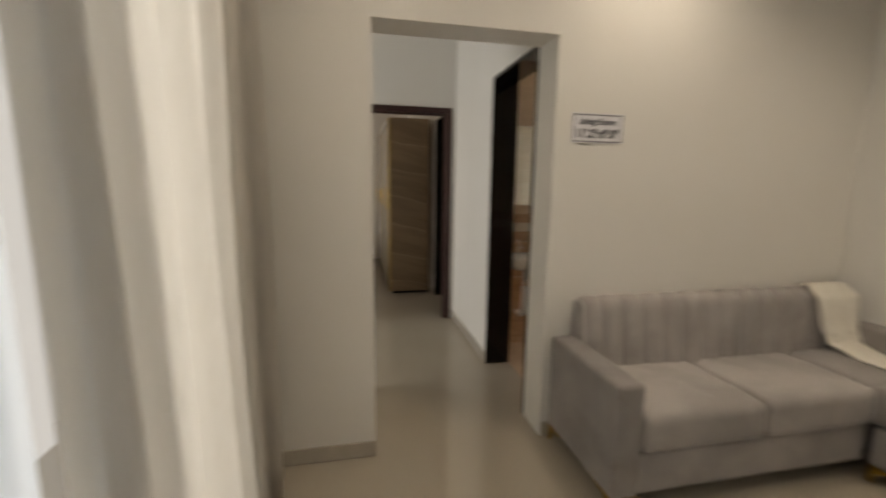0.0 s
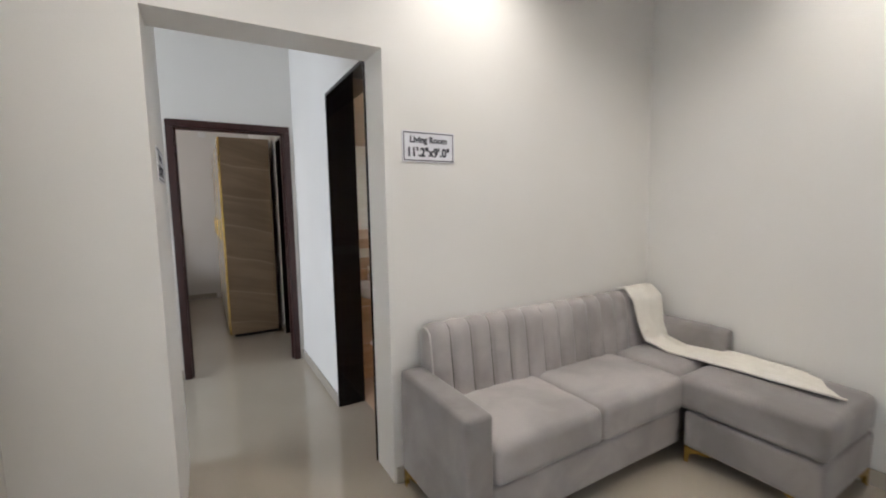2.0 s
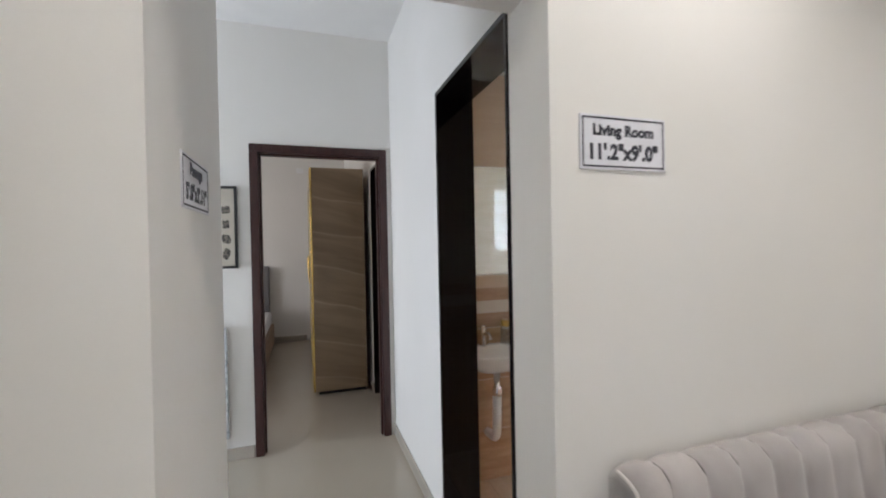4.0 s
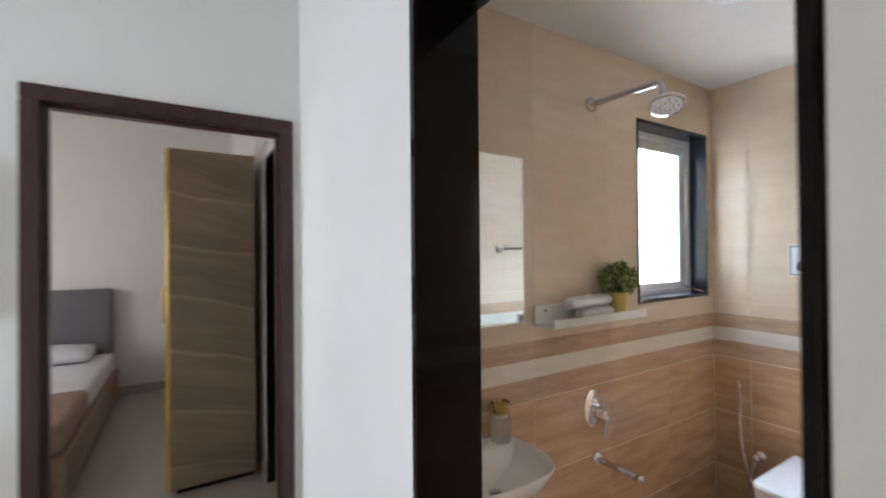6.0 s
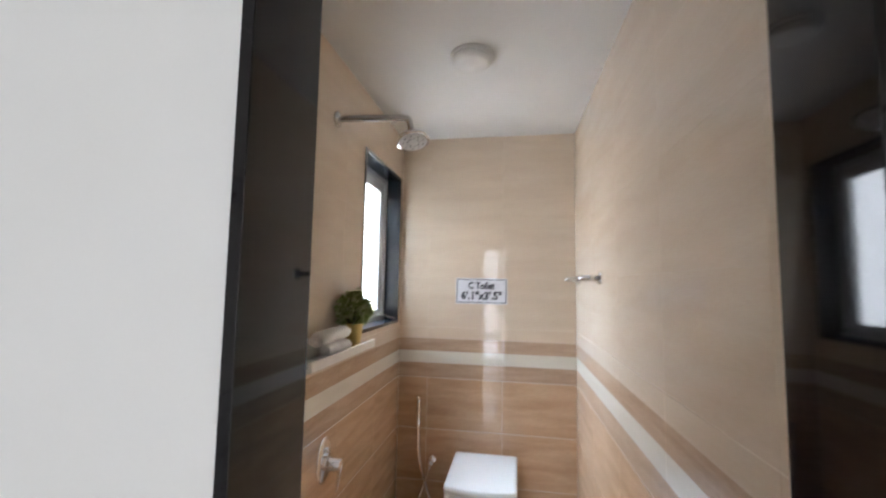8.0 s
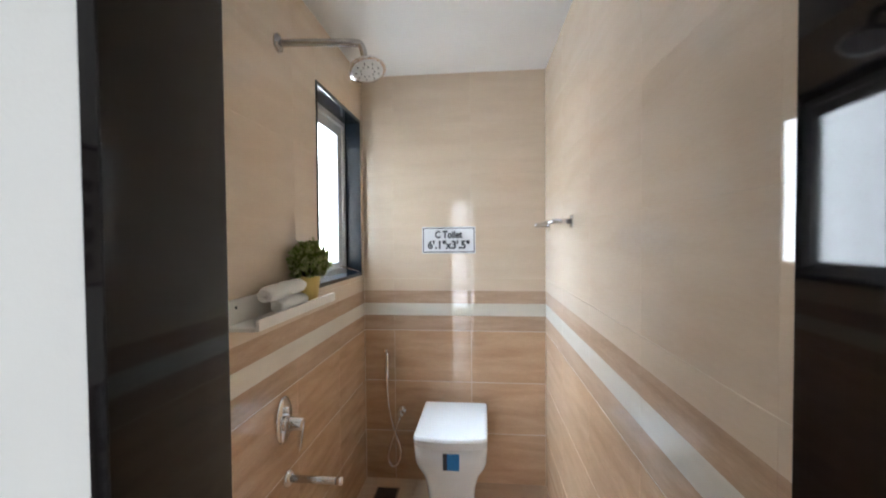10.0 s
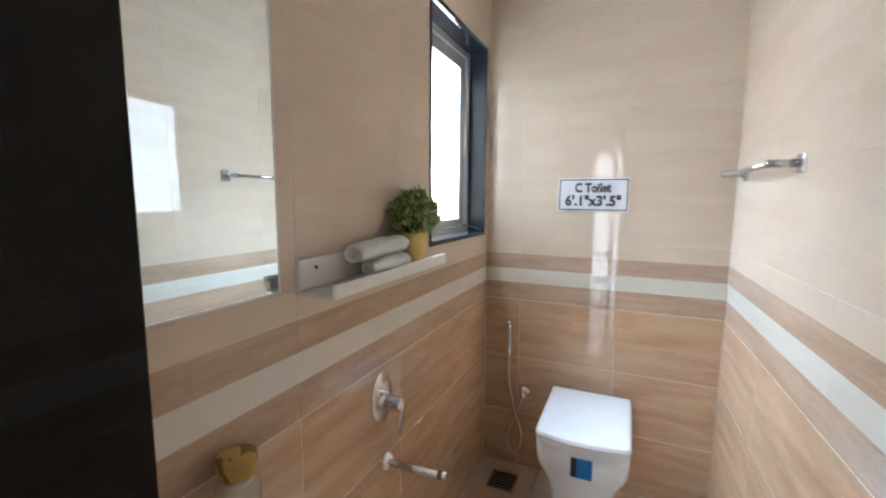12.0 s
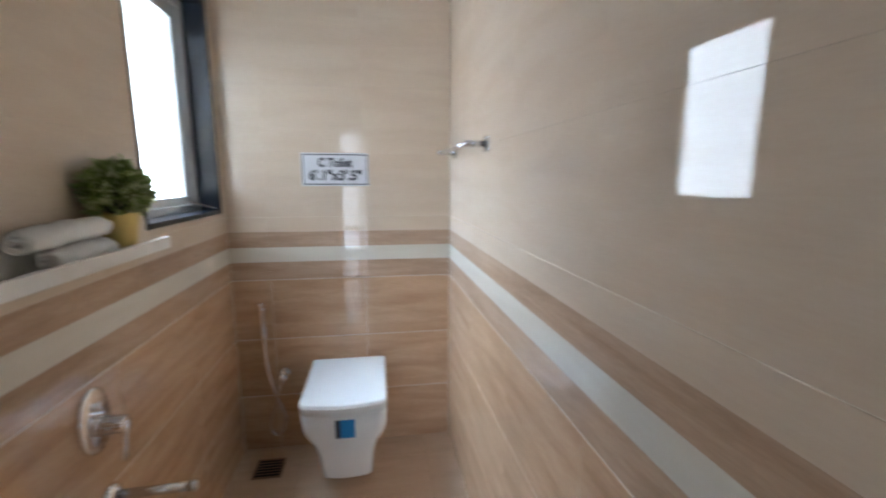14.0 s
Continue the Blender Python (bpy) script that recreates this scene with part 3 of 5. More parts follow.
# balcony window behind the curtain
bal = thing("window_balcony", (0, 0, 0), "white aluminium balcony window behind the beige curtain", "window")
bal["kind"] = "structure"
for a, b in (((-0.43, -2.35, 0.02), (-0.37, -2.29, 2.1)), ((-0.43, -0.61, 0.02), (-0.37, -0.55, 2.1)), ((-0.43, -2.29, 2.04), (-0.37, -0.61, 2.1)), ((-0.43, -2.29, 0.02), (-0.37, -0.61, 0.08)), ((-0.43, -1.48, 0.08), (-0.37, -1.42, 2.04))):
    part("frame", box(a, b, 0.003, 1), ALUMINIUM, bal)
for y0, y1 in ((-2.29, -1.48), (-1.42, -0.61)):
    p = part("pane", box((-0.402, y0, 0.08), (-0.398, y1, 2.04)), GLASS, bal)
    p.visible_shadow = False
# the bedroom window is unseen, added on this side for the room's daylight
for nm, x, y0, y1, z0, z1 in (("window_dining", -2.38, 0.75, 1.94, 0.03, 2.16), ("window_bedroom", -2.38, 3.15, 4.65, 0.85, 2.05)):
    w = thing(nm, (0, 0, 0), "plain aluminium window letting in daylight", "window")
    w["kind"] = "structure"
    for a, b in (((x - 0.03, y0, z0), (x + 0.03, y0 + 0.05, z1)), ((x - 0.03, y1 - 0.05, z0), (x + 0.03, y1, z1)), ((x - 0.03, y0 + 0.05, z0), (x + 0.03, y1 - 0.05, z0 + 0.05)), ((x - 0.03, y0 + 0.05, z1 - 0.05), (x + 0.03, y1 - 0.05, z1))):
        part("frame", box(a, b, 0.003, 1), ALUMINIUM, w)
    if nm == "window_dining":
        part("mullion", box((x - 0.028, 0.855, z0 + 0.05), (x + 0.028, 0.93, z1 - 0.05), 0.003, 1), ALUMINIUM, w)
        part("transom", box((x - 0.026, 0.932, 0.43), (x + 0.026, y1 - 0.05, 0.50), 0.003, 1), ALUMINIUM, w)

# ---- living room ----
# corner sofa
SX0, SX1 = 1.232, 3.115
sofa = thing("corner_sofa", (2.2, -0.3, 0), "grey velvet corner sofa with channelled back and gold feet", "sofa")
sofa.location = (0, 0, 0)
AZ = 0.575
part("armrest", soft_box((SX0, -0.60, 0.082), (SX0 + 0.125, -0.02, AZ), 0.020, 5, 0.004, 0.002, seed=1), SOFA_SHADED, sofa, smooth=True)
part("armrest", soft_box((SX1 - 0.10, -0.575, 0.082), (SX1, -0.02, AZ + 0.025), 0.026, 5, 0.004, 0.002, seed=2), SOFA_SHADED, sofa, smooth=True)
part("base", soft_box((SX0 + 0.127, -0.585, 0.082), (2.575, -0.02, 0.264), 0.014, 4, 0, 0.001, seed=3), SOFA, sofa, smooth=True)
part("base", soft_box((2.577, -0.54, 0.082), (SX1 - 0.102, -0.02, 0.264), 0.014, 4, 0, 0.001, seed=4), SOFA_SHADED, sofa, smooth=True)
for k, (a, b, f) in enumerate(((SX0 + 0.129, 1.962, -0.605), (1.970, 2.592, -0.605), (2.600, SX1 - 0.102, -0.545))):
    part("seat_cushion", soft_box((a, f, 0.266), (b, -0.130, 0.434), 0.034, 7, 0.030, 0.004, seed=10 + k), SOFA, sofa, smooth=True)


def channel_back(x0, x1, n):
    """The backrest: upright rolls side by side, leaning back, with a rounded top."""
    bm = bmesh.new()
    w = (x1 - x0) / n
    across, up = 10, 14
    rows = []
    for j in range(up + 1):
        s = j / up
        row = []
        for i in range(n * across + 1):
            u = i / across
            x = x0 + w * u
            roll = abs(math.sin(math.pi * (u % 1.0))) ** 0.45
            if s < 0.82:
                q = s / 0.82
                z, y = 0.36 + 0.372 * q, -0.150 + 0.045 * q
                ny, nz = -1.0, 0.1
            else:
                q = (s - 0.82) / 0.18 * math.pi * 0.62
                z, y = 0.732 + 0.045 * math.sin(q), -0.060 - 0.045 * math.cos(q)
                ny, nz = -math.cos(q), math.sin(q)
            d = (0.030 if s < 0.82 else 0.030 - 0.016 * (s - 0.82) / 0.18) * roll
            e = min(u, n - u)
            if e < 0.5:
                d -= 0.018 * (1 - e / 0.5) ** 2
            row.append(bm.verts.new((x, y + ny * d, z + nz * d)))
        rows.append(row)
    for r, q in zip(rows, rows[1:]):
        for i in range(len(r) - 1):
            bm.faces.new((r[i], r[i + 1], q[i + 1], q[i]))
    # the plain rear
    br = [bm.verts.new((v.co.x, -0.018, v.co.z - 0.01)) for v in rows[-1]]
    bb = [bm.verts.new((v.co.x, -0.018, 0.36)) for v in rows[0]]
    for i in range(len(br) - 1):
        bm.faces.new((rows[-1][i], rows[-1][i + 1], br[i + 1], br[i]))
        bm.faces.new((br[i], br[i + 1], bb[i + 1], bb[i]))
    for end in (0, -1):
        bm.faces.new([r[end] for r in rows] + [br[end], bb[end]])
    return bm


part("backrest", channel_back(1.345, 2.985, 14), SOFA, sofa, smooth=True)
side = [(1.347, -0.168 + 0.045 * q, 0.42 + 0.312 * q) for q in (0, 0.5, 1)] + [(1.347, -0.10, 0.765), (1.347, -0.05, 0.778)]
part("piping", tube(arc(side), 0.0045, 8), surface("light_piping", (0.60, 0.57, 0.55), 0.7, scale=40), sofa, smooth=True)
SEAM = surface("dark_seam", (0.22, 0.20, 0.19), 0.85, scale=40)
for k in range(1, 14):
    x = 1.345 + (2.985 - 1.345) * k / 14
    seam = [(x, -0.153 + 0.045 * q, 0.40 + 0.332 * q) for q in (0, 0.5, 1)] + [(x, -0.085, 0.770), (x, -0.05, 0.778)]
    part("seam", tube(arc(seam), 0.0026, 6), SEAM, sofa, "dark seam between the channels", smooth=True)
CH = (2.560, 3.112, -1.18, -0.61)
part("chaise_base", soft_box((CH[0], CH[2], 0.082), (CH[1], CH[3], 0.272), 0.022, 5, 0, 0.0015, seed=21), SOFA_SHADED, sofa, smooth=True)
part("chaise_cushion", soft_box((CH[0] - 0.006, CH[2] - 0.006, 0.274), (CH[1], CH[3] + 0.045, 0.448), 0.036, 8, 0.014, 0.003, seed=22), SOFA_SHADED, sofa, smooth=True)


def sofa_foot(x, y, dx, dy):
    """A folded gold corner foot with two tapered wings."""
    bm = bmesh.new()
    t = 0.004
    for ux, uy in ((dx, 0), (0, dy)):
        L = 0.125
        prof = [(0, 0.082), (L, 0.082), (L, 0.078), (0.06, 0.066), (0.028, 0.045), (0.022, 0.0), (0, 0.0)]
        fr = [bm.verts.new((x + ux * s, y + uy * s, z)) for s, z in prof]
        ox, oy = (0, dy * t) if ux else (dx * t, 0)
        bk = [bm.verts.new((v.co.x + ox, v.co.y + oy, v.co.z)) for v in fr]
        bm.faces.new(fr)
        bm.faces.new(bk[::-1])
        for i in range(len(fr)):
            bm.faces.new((fr[i], fr[(i + 1) % len(fr)], bk[(i + 1) % len(fr)], bk[i]))
    return bm


for x, y, dx, dy in ((SX0 + 0.006, -0.594, 1, 1), (SX0 + 0.006, -0.03, 1, -1), (SX1 - 0.01, -0.03, -1, -1), (CH[0] + 0.005, CH[2] + 0.004, 1, 1), (CH[1] - 0.005, CH[2] + 0.004, -1, 1), (CH[0] + 0.005, CH[3] - 0.006, 1, -1)):
    part("foot", sofa_foot(x, y, dx, dy), GOLD, sofa, "polished gold corner foot")

# throw over the sofa's corner
def throw_shape(u, v):
    path = [(2.885, -0.035, 0.80), (2.89, -0.10, 0.812), (2.895, -0.165, 0.745), (2.90, -0.195, 0.60), (2.90, -0.235, 0.495), (2.905, -0.36, 0.468), (2.92, -0.54, 0.476), (2.935, -0.72, 0.480), (2.938, -0.90, 0.480), (2.935, -1.05, 0.476)]
    n = len(path) - 1
    i = min(int(u * n), n - 1)
    f = u * n - i
    p = Vector(path[i]).lerp(Vector(path[i + 1]), f)
    half = 0.125 + 0.012 * math.sin(u * 9)
    s = (v - 0.5) * 2
    crease = 0.010 * max(0, math.sin(s * 5 + u * 13)) * (0.4 + u) + 0.006 * noise.noise(Vector((u * 7, v * 5, 2)))
    lift = Vector((0, -crease, 0.2 * crease)) if u < 0.40 else Vector((0, 0, crease))
    skew = 0.115 * s * max(0.0, (u - 0.7) / 0.3)
    return p + Vector((s * half, skew, 0)) + lift


throw = mesh_ob("throw_blanket", sheet(throw_shape, 70, 22, 0.010), THROW, None, smooth=True)
tagged(throw, "cream woven throw draped over the grey sofa corner", "blanket")


def wall_sign(name, m, wide, high, lines, label):
    """A foam-board room sign with a thin border. m: pose of its lower left corner, x along it, z off the wall."""
    ob = thing(name, (0, 0, 0), label, "sign", "room signs")
    def put(bm, mat, nm, lab=""):
        return part(nm, turned(bm, m), mat, ob, lab)
    put(box((0, 0, 0), (wide, high, 0.004), 0.0006, 1), PLAQUE, "board")
    b, t, z = 0.006, 0.0048, 0.0045
    for x0, y0, x1, y1 in ((b, b, wide - b, b + t), (b, high - b - t, wide - b, high - b), (b, b + t, b + t, high - b - t), (wide - b - t, b + t, wide - b, high - b - t)):
        put(box((x0, y0, 0.0041), (x1, y1, z)), INK, "border")
    for body, x, y, w, h in lines:
        lettering(body, ob, m @ Matrix.Translation((x, y, 0.0045)), h, w, INK)
    return ob


def on_wall(x, y, z, facing):
    """Pose of a sign whose lower left corner lies there, facing -y, -x or +x."""
    r = {"-y": Matrix(((1, 0, 0), (0, 0, -1), (0, 1, 0))), "-x": Matrix(((0, 0, -1), (-1, 0, 0), (0, 1, 0))), "+x": Matrix(((0, 0, 1), (1, 0, 0), (0, 1, 0)))}[facing].to_4x4()
    return Matrix.Translation((x, y, z)) @ r


wall_sign("wall_sign", on_wall(1.286, -0.0005, 1.553, "-y"), 0.280, 0.144, [("Living Room", 0.040, 0.080, 0.198, 0.040), ("11'.2\"x9'.0\"", 0.030, 0.024, 0.222, 0.046)], "white room sign lettered Living Room 11'.2\"x9'.0\"")
wall_sign("wall_sign", on_wall(0.3255, 0.222, 1.466, "+x"), 0.282, 0.137, [("Passage", 0.075, 0.078, 0.13, 0.044), ("5'.0\"x2'.11\"", 0.030, 0.022, 0.222, 0.046)], "white room sign lettered Passage on the passage wall")

# switchboard beside the main door
sb = thing("switchboard", (0, 0, 0), "white modular switchboard on the living room wall", "switchboard")
part("plate", box((3.108, -1.571, 1.236), (3.12, -1.357, 1.320), 0.004, 2), PLASTIC, sb)
part("switch_gap", box((3.1072, -1.560, 1.252), (3.1085, -1.368, 1.304)), PLAQUE_EDGE, sb, "grey gap round the switches")
for k in range(6):
    y = -1.557 + k * 0.031
    part("switch", box((3.1035, y, 1.256), (3.109, y + 0.027, 1.300), 0.0015, 1), PLASTIC, sb)

# marigold string at the top of the east wall
mg = thing("marigold_string", (0, 0, 0), "short hanging string of orange marigold flowers", "garland")
for k in range(6):
    z = 2.60 + k * 0.042
    bm = bmesh.new()
    bmesh.ops.create_icosphere(bm, subdivisions=2, radius=0.024, matrix=Matrix.Translation((3.09, -0.295, z)))
    for v in bm.verts:
        v.co += noise.noise_vector(v.co * 160) * 0.006
    part("flower", bm, MARIGOLD, mg)
part("string", tube([(3.09, -0.295, 2.60), (3.09, -0.295, CEIL)], 0.0015, 6), STEM, mg)

# curtain and its rod
def curtain_shape(u, v):
    y = -1.35 + 1.29 * u
    z = 0.025 + 2.06 * v
    fold = math.sin(u * 2 * math.pi * 9.5 + 1.1 * math.sin(u * 9)) * (0.064 - 0.016 * v) * (0.8 + 0.25 * math.sin(u * 23)) + 0.014 * math.sin(u * 61 + v * 2)
    sway = 0.02 * math.sin(v * 2.2 + u * 5) * (1 - v)
    return Vector((-0.135 + fold + sway, y + 0.012 * math.sin(v * 3 + u * 17), z))


SHEER, _n, _l, _p = material("white_voile")
_p.inputs["Base Color"].default_value, _p.inputs["Roughness"].default_value = (0.82, 0.84, 0.86, 1), 0.9
_t = _n.new("ShaderNodeBsdfTranslucent")
_t.inputs["Color"].default_value = (0.84, 0.87, 0.90, 1)
_m = _n.new("ShaderNodeMixShader")
_m.inputs["Fac"].default_value = 0.30
_l.new(_p.outputs[0], _m.inputs[1])
_l.new(_t.outputs[0], _m.inputs[2])
_c = _n.new("ShaderNodeBsdfTransparent")
_m2 = _n.new("ShaderNodeMixShader")
_m2.inputs["Fac"].default_value = 0.92
_l.new(_c.outputs[0], _m2.inputs[1])
_l.new(_m.outputs[0], _m2.inputs[2])
_l.new(_m2.outputs[0], _n["Material Output"].inputs["Surface"])


def sheer_shape(u, v):
    y = -2.45 + 1.22 * u
    fold = 0.013 * math.sin(u * 2 * math.pi * 13 + 1.3 * math.sin(u * 11)) + 0.006 * math.sin(u * 83 + v)
    return Vector((-0.245 + fold * (1.1 - 0.3 * v), y, 0.02 + 2.075 * v))


voile = thing("sheer_curtain", (0, 0, 0), "white sheer curtain hanging behind the beige curtain", "curtain")
part("drape", sheet(sheer_shape, 200, 10, 0.0006), SHEER, voile, smooth=True)
part("rail", box((-0.262, -2.5, 2.096), (-0.232, -1.20, 2.112), 0.002, 1), ALUMINIUM, voile)
cur = thing("curtain", (0, 0, 0), "beige linen curtain hanging in deep folds before the window", "curtain")
part("drape", sheet(curtain_shape, 220, 14, 0.0015), LINEN, cur, smooth=True)
rod = thing("curtain_rod", (0, 0, 0), "dark metal curtain rod above the balcony window", "curtain rod")
part("pole", tube([(-0.145, -2.6, 2.115), (-0.145, -0.045, 2.115)], 0.012, 14), BLACK_FRAME, rod, smooth=True)
for y in (-2.5, -1.3, -0.09):
    part("bracket", box((-0.28, y - 0.012, 2.09), (-0.13, y + 0.012, 2.104), 0.003, 1), BLACK_FRAME, rod)
bm = bmesh.new()
bmesh.ops.create_uvsphere(bm, u_segments=16, v_segments=10, radius=0.022, matrix=Matrix.Translation((-0.145, -0.035, 2.115)))
part("finial", bm, BLACK_FRAME, rod, smooth=True)


# ceiling downlights of the living room
def downlight(x, y, watts):
    ob = thing("downlight", (x, y, CEIL), "round recessed ceiling downlight, warm white", "ceiling light", "living room downlights")
    part("trim", lathe([(0.035, -0.001), (0.055, -0.001), (0.057, -0.006), (0.040, -0.009), (0.034, -0.004)], 28, closed=True), PLASTIC, ob, smooth=True)
    part("lens", lathe([(0.034, -0.004), (0.0335, -0.002)], 28), LAMPGLOW, ob)
    lamp = bpy.data.lights.new("downlight_lamp", "SPOT")
    lamp.energy, lamp.spot_size, lamp.spot_blend, lamp.shadow_soft_size, lamp.color = watts, radians(140), 0.9, 0.04, (1.0, 0.93, 0.82)
    lo = new("downlight_lamp", lamp)
    lo.matrix_world = look((x, y, CEIL - 0.012), (x, y, 0))


# first two sit over bright wall tops; third added to brighten the pillar wall
for x, y in ((1.66, -0.42), (2.72, -1.24), (0.45, -0.75)):
    downlight(x, y, 40 if x < 1 else 52 if x < 2 else 49)

# ---- passage and dining side ----
dining_sign = wall_sign("wall_sign", on_wall(-0.375, 2.0675, 1.846, "-y"), 0.27, 0.142, [], "white room sign with illegible print above the framed print")

for _b, _z, _w in ((0.09, 1.928, 0.10), (0.06, 1.872, 0.16)):
    mesh_ob("sign_bar", box((-0.375 + _b, 2.0625, _z), (-0.375 + _b + _w, 2.0635, _z + 0.034)), INK, dining_sign)

frame_ob = thing("framed_print", (0, 0, 0), "black-framed vintage print with rows of grey sketches", "picture")
px0, px1, pz0, pz1 = -0.222, 0.192, 1.240, 1.766
part("backing", box((px0 + 0.01, 2.048, pz0 + 0.01), (px1 - 0.01, 2.067, pz1 - 0.01)), PAPER, frame_ob, "beige printed paper")
for a, b in (((px0, 2.038, pz0), (px1, 2.067, pz0 + 0.016)), ((px0, 2.038, pz1 - 0.016), (px1, 2.067, pz1)), ((px0, 2.038, pz0 + 0.016), (px0 + 0.016, 2.067, pz1 - 0.016)), ((px1 - 0.016, 2.038, pz0 + 0.016), (px1, 2.067, pz1 - 0.016))):
    part("frame", box(a, b, 0.002, 1), BLACK_FRAME, frame_ob)
rng = random.Random(4)
for r in range(4):
    for c in range(5 if r == 0 else 4):
        n = 5 if r == 0 else 4
        cx = px0 + 0.065 + (px1 - px0 - 0.13) * (c / (n - 1))
        cz = pz1 - 0.150 - r * 0.094
        bm = bmesh.new()
        m = 22
        hw, hh, ph = rng.uniform(0.026, 0.034 if r == 0 else 0.046), rng.uniform(0.032, 0.044), rng.uniform(0, 6)
        lobes = rng.choice((2, 3, 4, 5))
        vs = []
        for k in range(m):
            a = 2 * math.pi * k / m
            rad = 0.78 + 0.16 * math.sin(lobes * a + ph) + 0.08 * math.sin((lobes + 4) * a + 2 * ph)
            vs.append(bm.verts.new((cx + hw * rad * math.cos(a), 2.0472, cz + hh * rad * math.sin(a))))
        bm.faces.new(vs)
        bmesh.ops.triangulate(bm, faces=bm.faces[:])
        part("sketch", bm, SKETCH, frame_ob)
for w, z in ((0.05, pz1 - 0.055), (0.24, pz1 - 0.082)):
    cx = (px0 + px1) / 2
    part("caption_bar", box((cx - w / 2, 2.0468, z), (cx + w / 2, 2.0476, z + 0.004)), SKETCH, frame_ob)

ft = thing("folding_table", (0, 0, 0), "fold-down wall table with white marble-look top, folded shut", "table")
part("tabletop", box((-0.64, 2.018, 0.16), (0.118, 2.040, 0.868), 0.002, 1), MARBLE, ft, "white grey-veined marble laminate")
part("wall_frame", box((-0.62, 2.042, 0.40), (0.100, 2.067, 0.864), 0.002, 1), CREAM_LAMINATE, ft)
for x in (-0.42, 0.02):
    part("hinge", box((x - 0.03, 2.022, 0.8685), (x + 0.03, 2.060, 0.872), 0.001, 1), BLACK_FRAME, ft)

# ---- bedroom ----
wd = thing("wardrobe", (0, 0, 0), "tall wardrobe in brown veined laminate with gold edging", "wardrobe")
part("side_panel", box((0.668, 3.105, 0.03), (1.140, 3.125, 2.10), 0.001, 1), VENEER, wd, "greige slanting-grain laminate")
part("carcass", box((0.678, 3.127, 0.03), (1.140, 5.0, 2.10), 0.002, 1), VENEER, wd)
part("plinth", box((0.70, 3.12, 0.0), (1.13, 4.98, 0.03)), DARK, wd)
part("edge_trim", box((0.652, 3.100, 0.03), (0.667, 3.112, 2.10), 0.002, 1), GOLD, wd, "gold edge strip")
for k in range(4):
    y0 = 3.116 + k * 0.47
    d = part("door", box((0.650, y0, 0.05), (0.668, y0 + 0.465, 2.09), 0.002, 1), CREAM_LAMINATE, wd, "cream laminate door")
    hy = y0 + 0.03 if k % 2 == 0 else y0 + 0.435
    part("handle", tube(arc([(0.650, hy, 1.04), (0.634, hy, 1.055), (0.631, hy, 1.15), (0.634, hy, 1.245), (0.650, hy, 1.26)]), 0.006, 8), GOLD, d, "curved gold handle", smooth=True)
    part("door_trim", box((0.646, y0 + (0.0 if k % 2 == 0 else 0.455), 0.05), (0.6495, y0 + (0.010 if k % 2 == 0 else 0.465), 2.09)), GOLD, d)

bed = thing("bed", (0, 0, 0), "bed with grey headboard, white sheets and tan cover", "bed")
part("headboard", soft_box((-1.55, 5.47, 0.05), (0.105, 5.585, 1.115), 0.02, 4, 0, 0.001), BED_GREY, bed, smooth=True)
part("frame", box((-1.50, 3.30, 0.03), (0.16, 5.465, 0.30), 0.012, 2), BED_WOOD, bed)
part("mattress", soft_box((-1.48, 3.32, 0.30), (0.135, 5.46, 0.47), 0.04, 6, 0.01, 0.004, seed=5), SHEET, bed, smooth=True)
part("cover", soft_box((-1.50, 3.29, 0.31), (0.150, 4.05, 0.49), 0.04, 6, 0.008, 0.006, seed=6), BLANKET, bed, "tan folded bed cover", smooth=True)
for x in (-1.0, -0.32):
    pl = mesh_ob("pillow", soft_box((x - 0.30, 5.02, 0.485), (x + 0.32, 5.42, 0.58), 0.045, 6, 0.05, 0.008, seed=x), SHEET, None, smooth=True)
    tagged(pl, "white cotton pillow lying against the grey headboard", "pillow", "bed pillows")
    pl.matrix_world = Matrix.Translation((0, 0, 0.0))
sk = thing("wall_socket", (0, 0, 0), "small white socket plate high on the bedroom wall", "socket")
part("plate", box((0.50, 5.588, 2.46), (0.60, 5.6, 2.535), 0.003, 1), PLASTIC, sk)
part("switch", box((0.555, 5.583, 2.478), (0.585, 5.589, 2.517), 0.001, 1), PLASTIC, sk)

# ---- toilet: fixtures ----
# the fixtures are set out on the toilet's own grid, moved as a whole
TOILET = (-0.034, -0.035, 0)
LW, RW, BW, FW = 1.325, 0.287, 3.269, 1.373

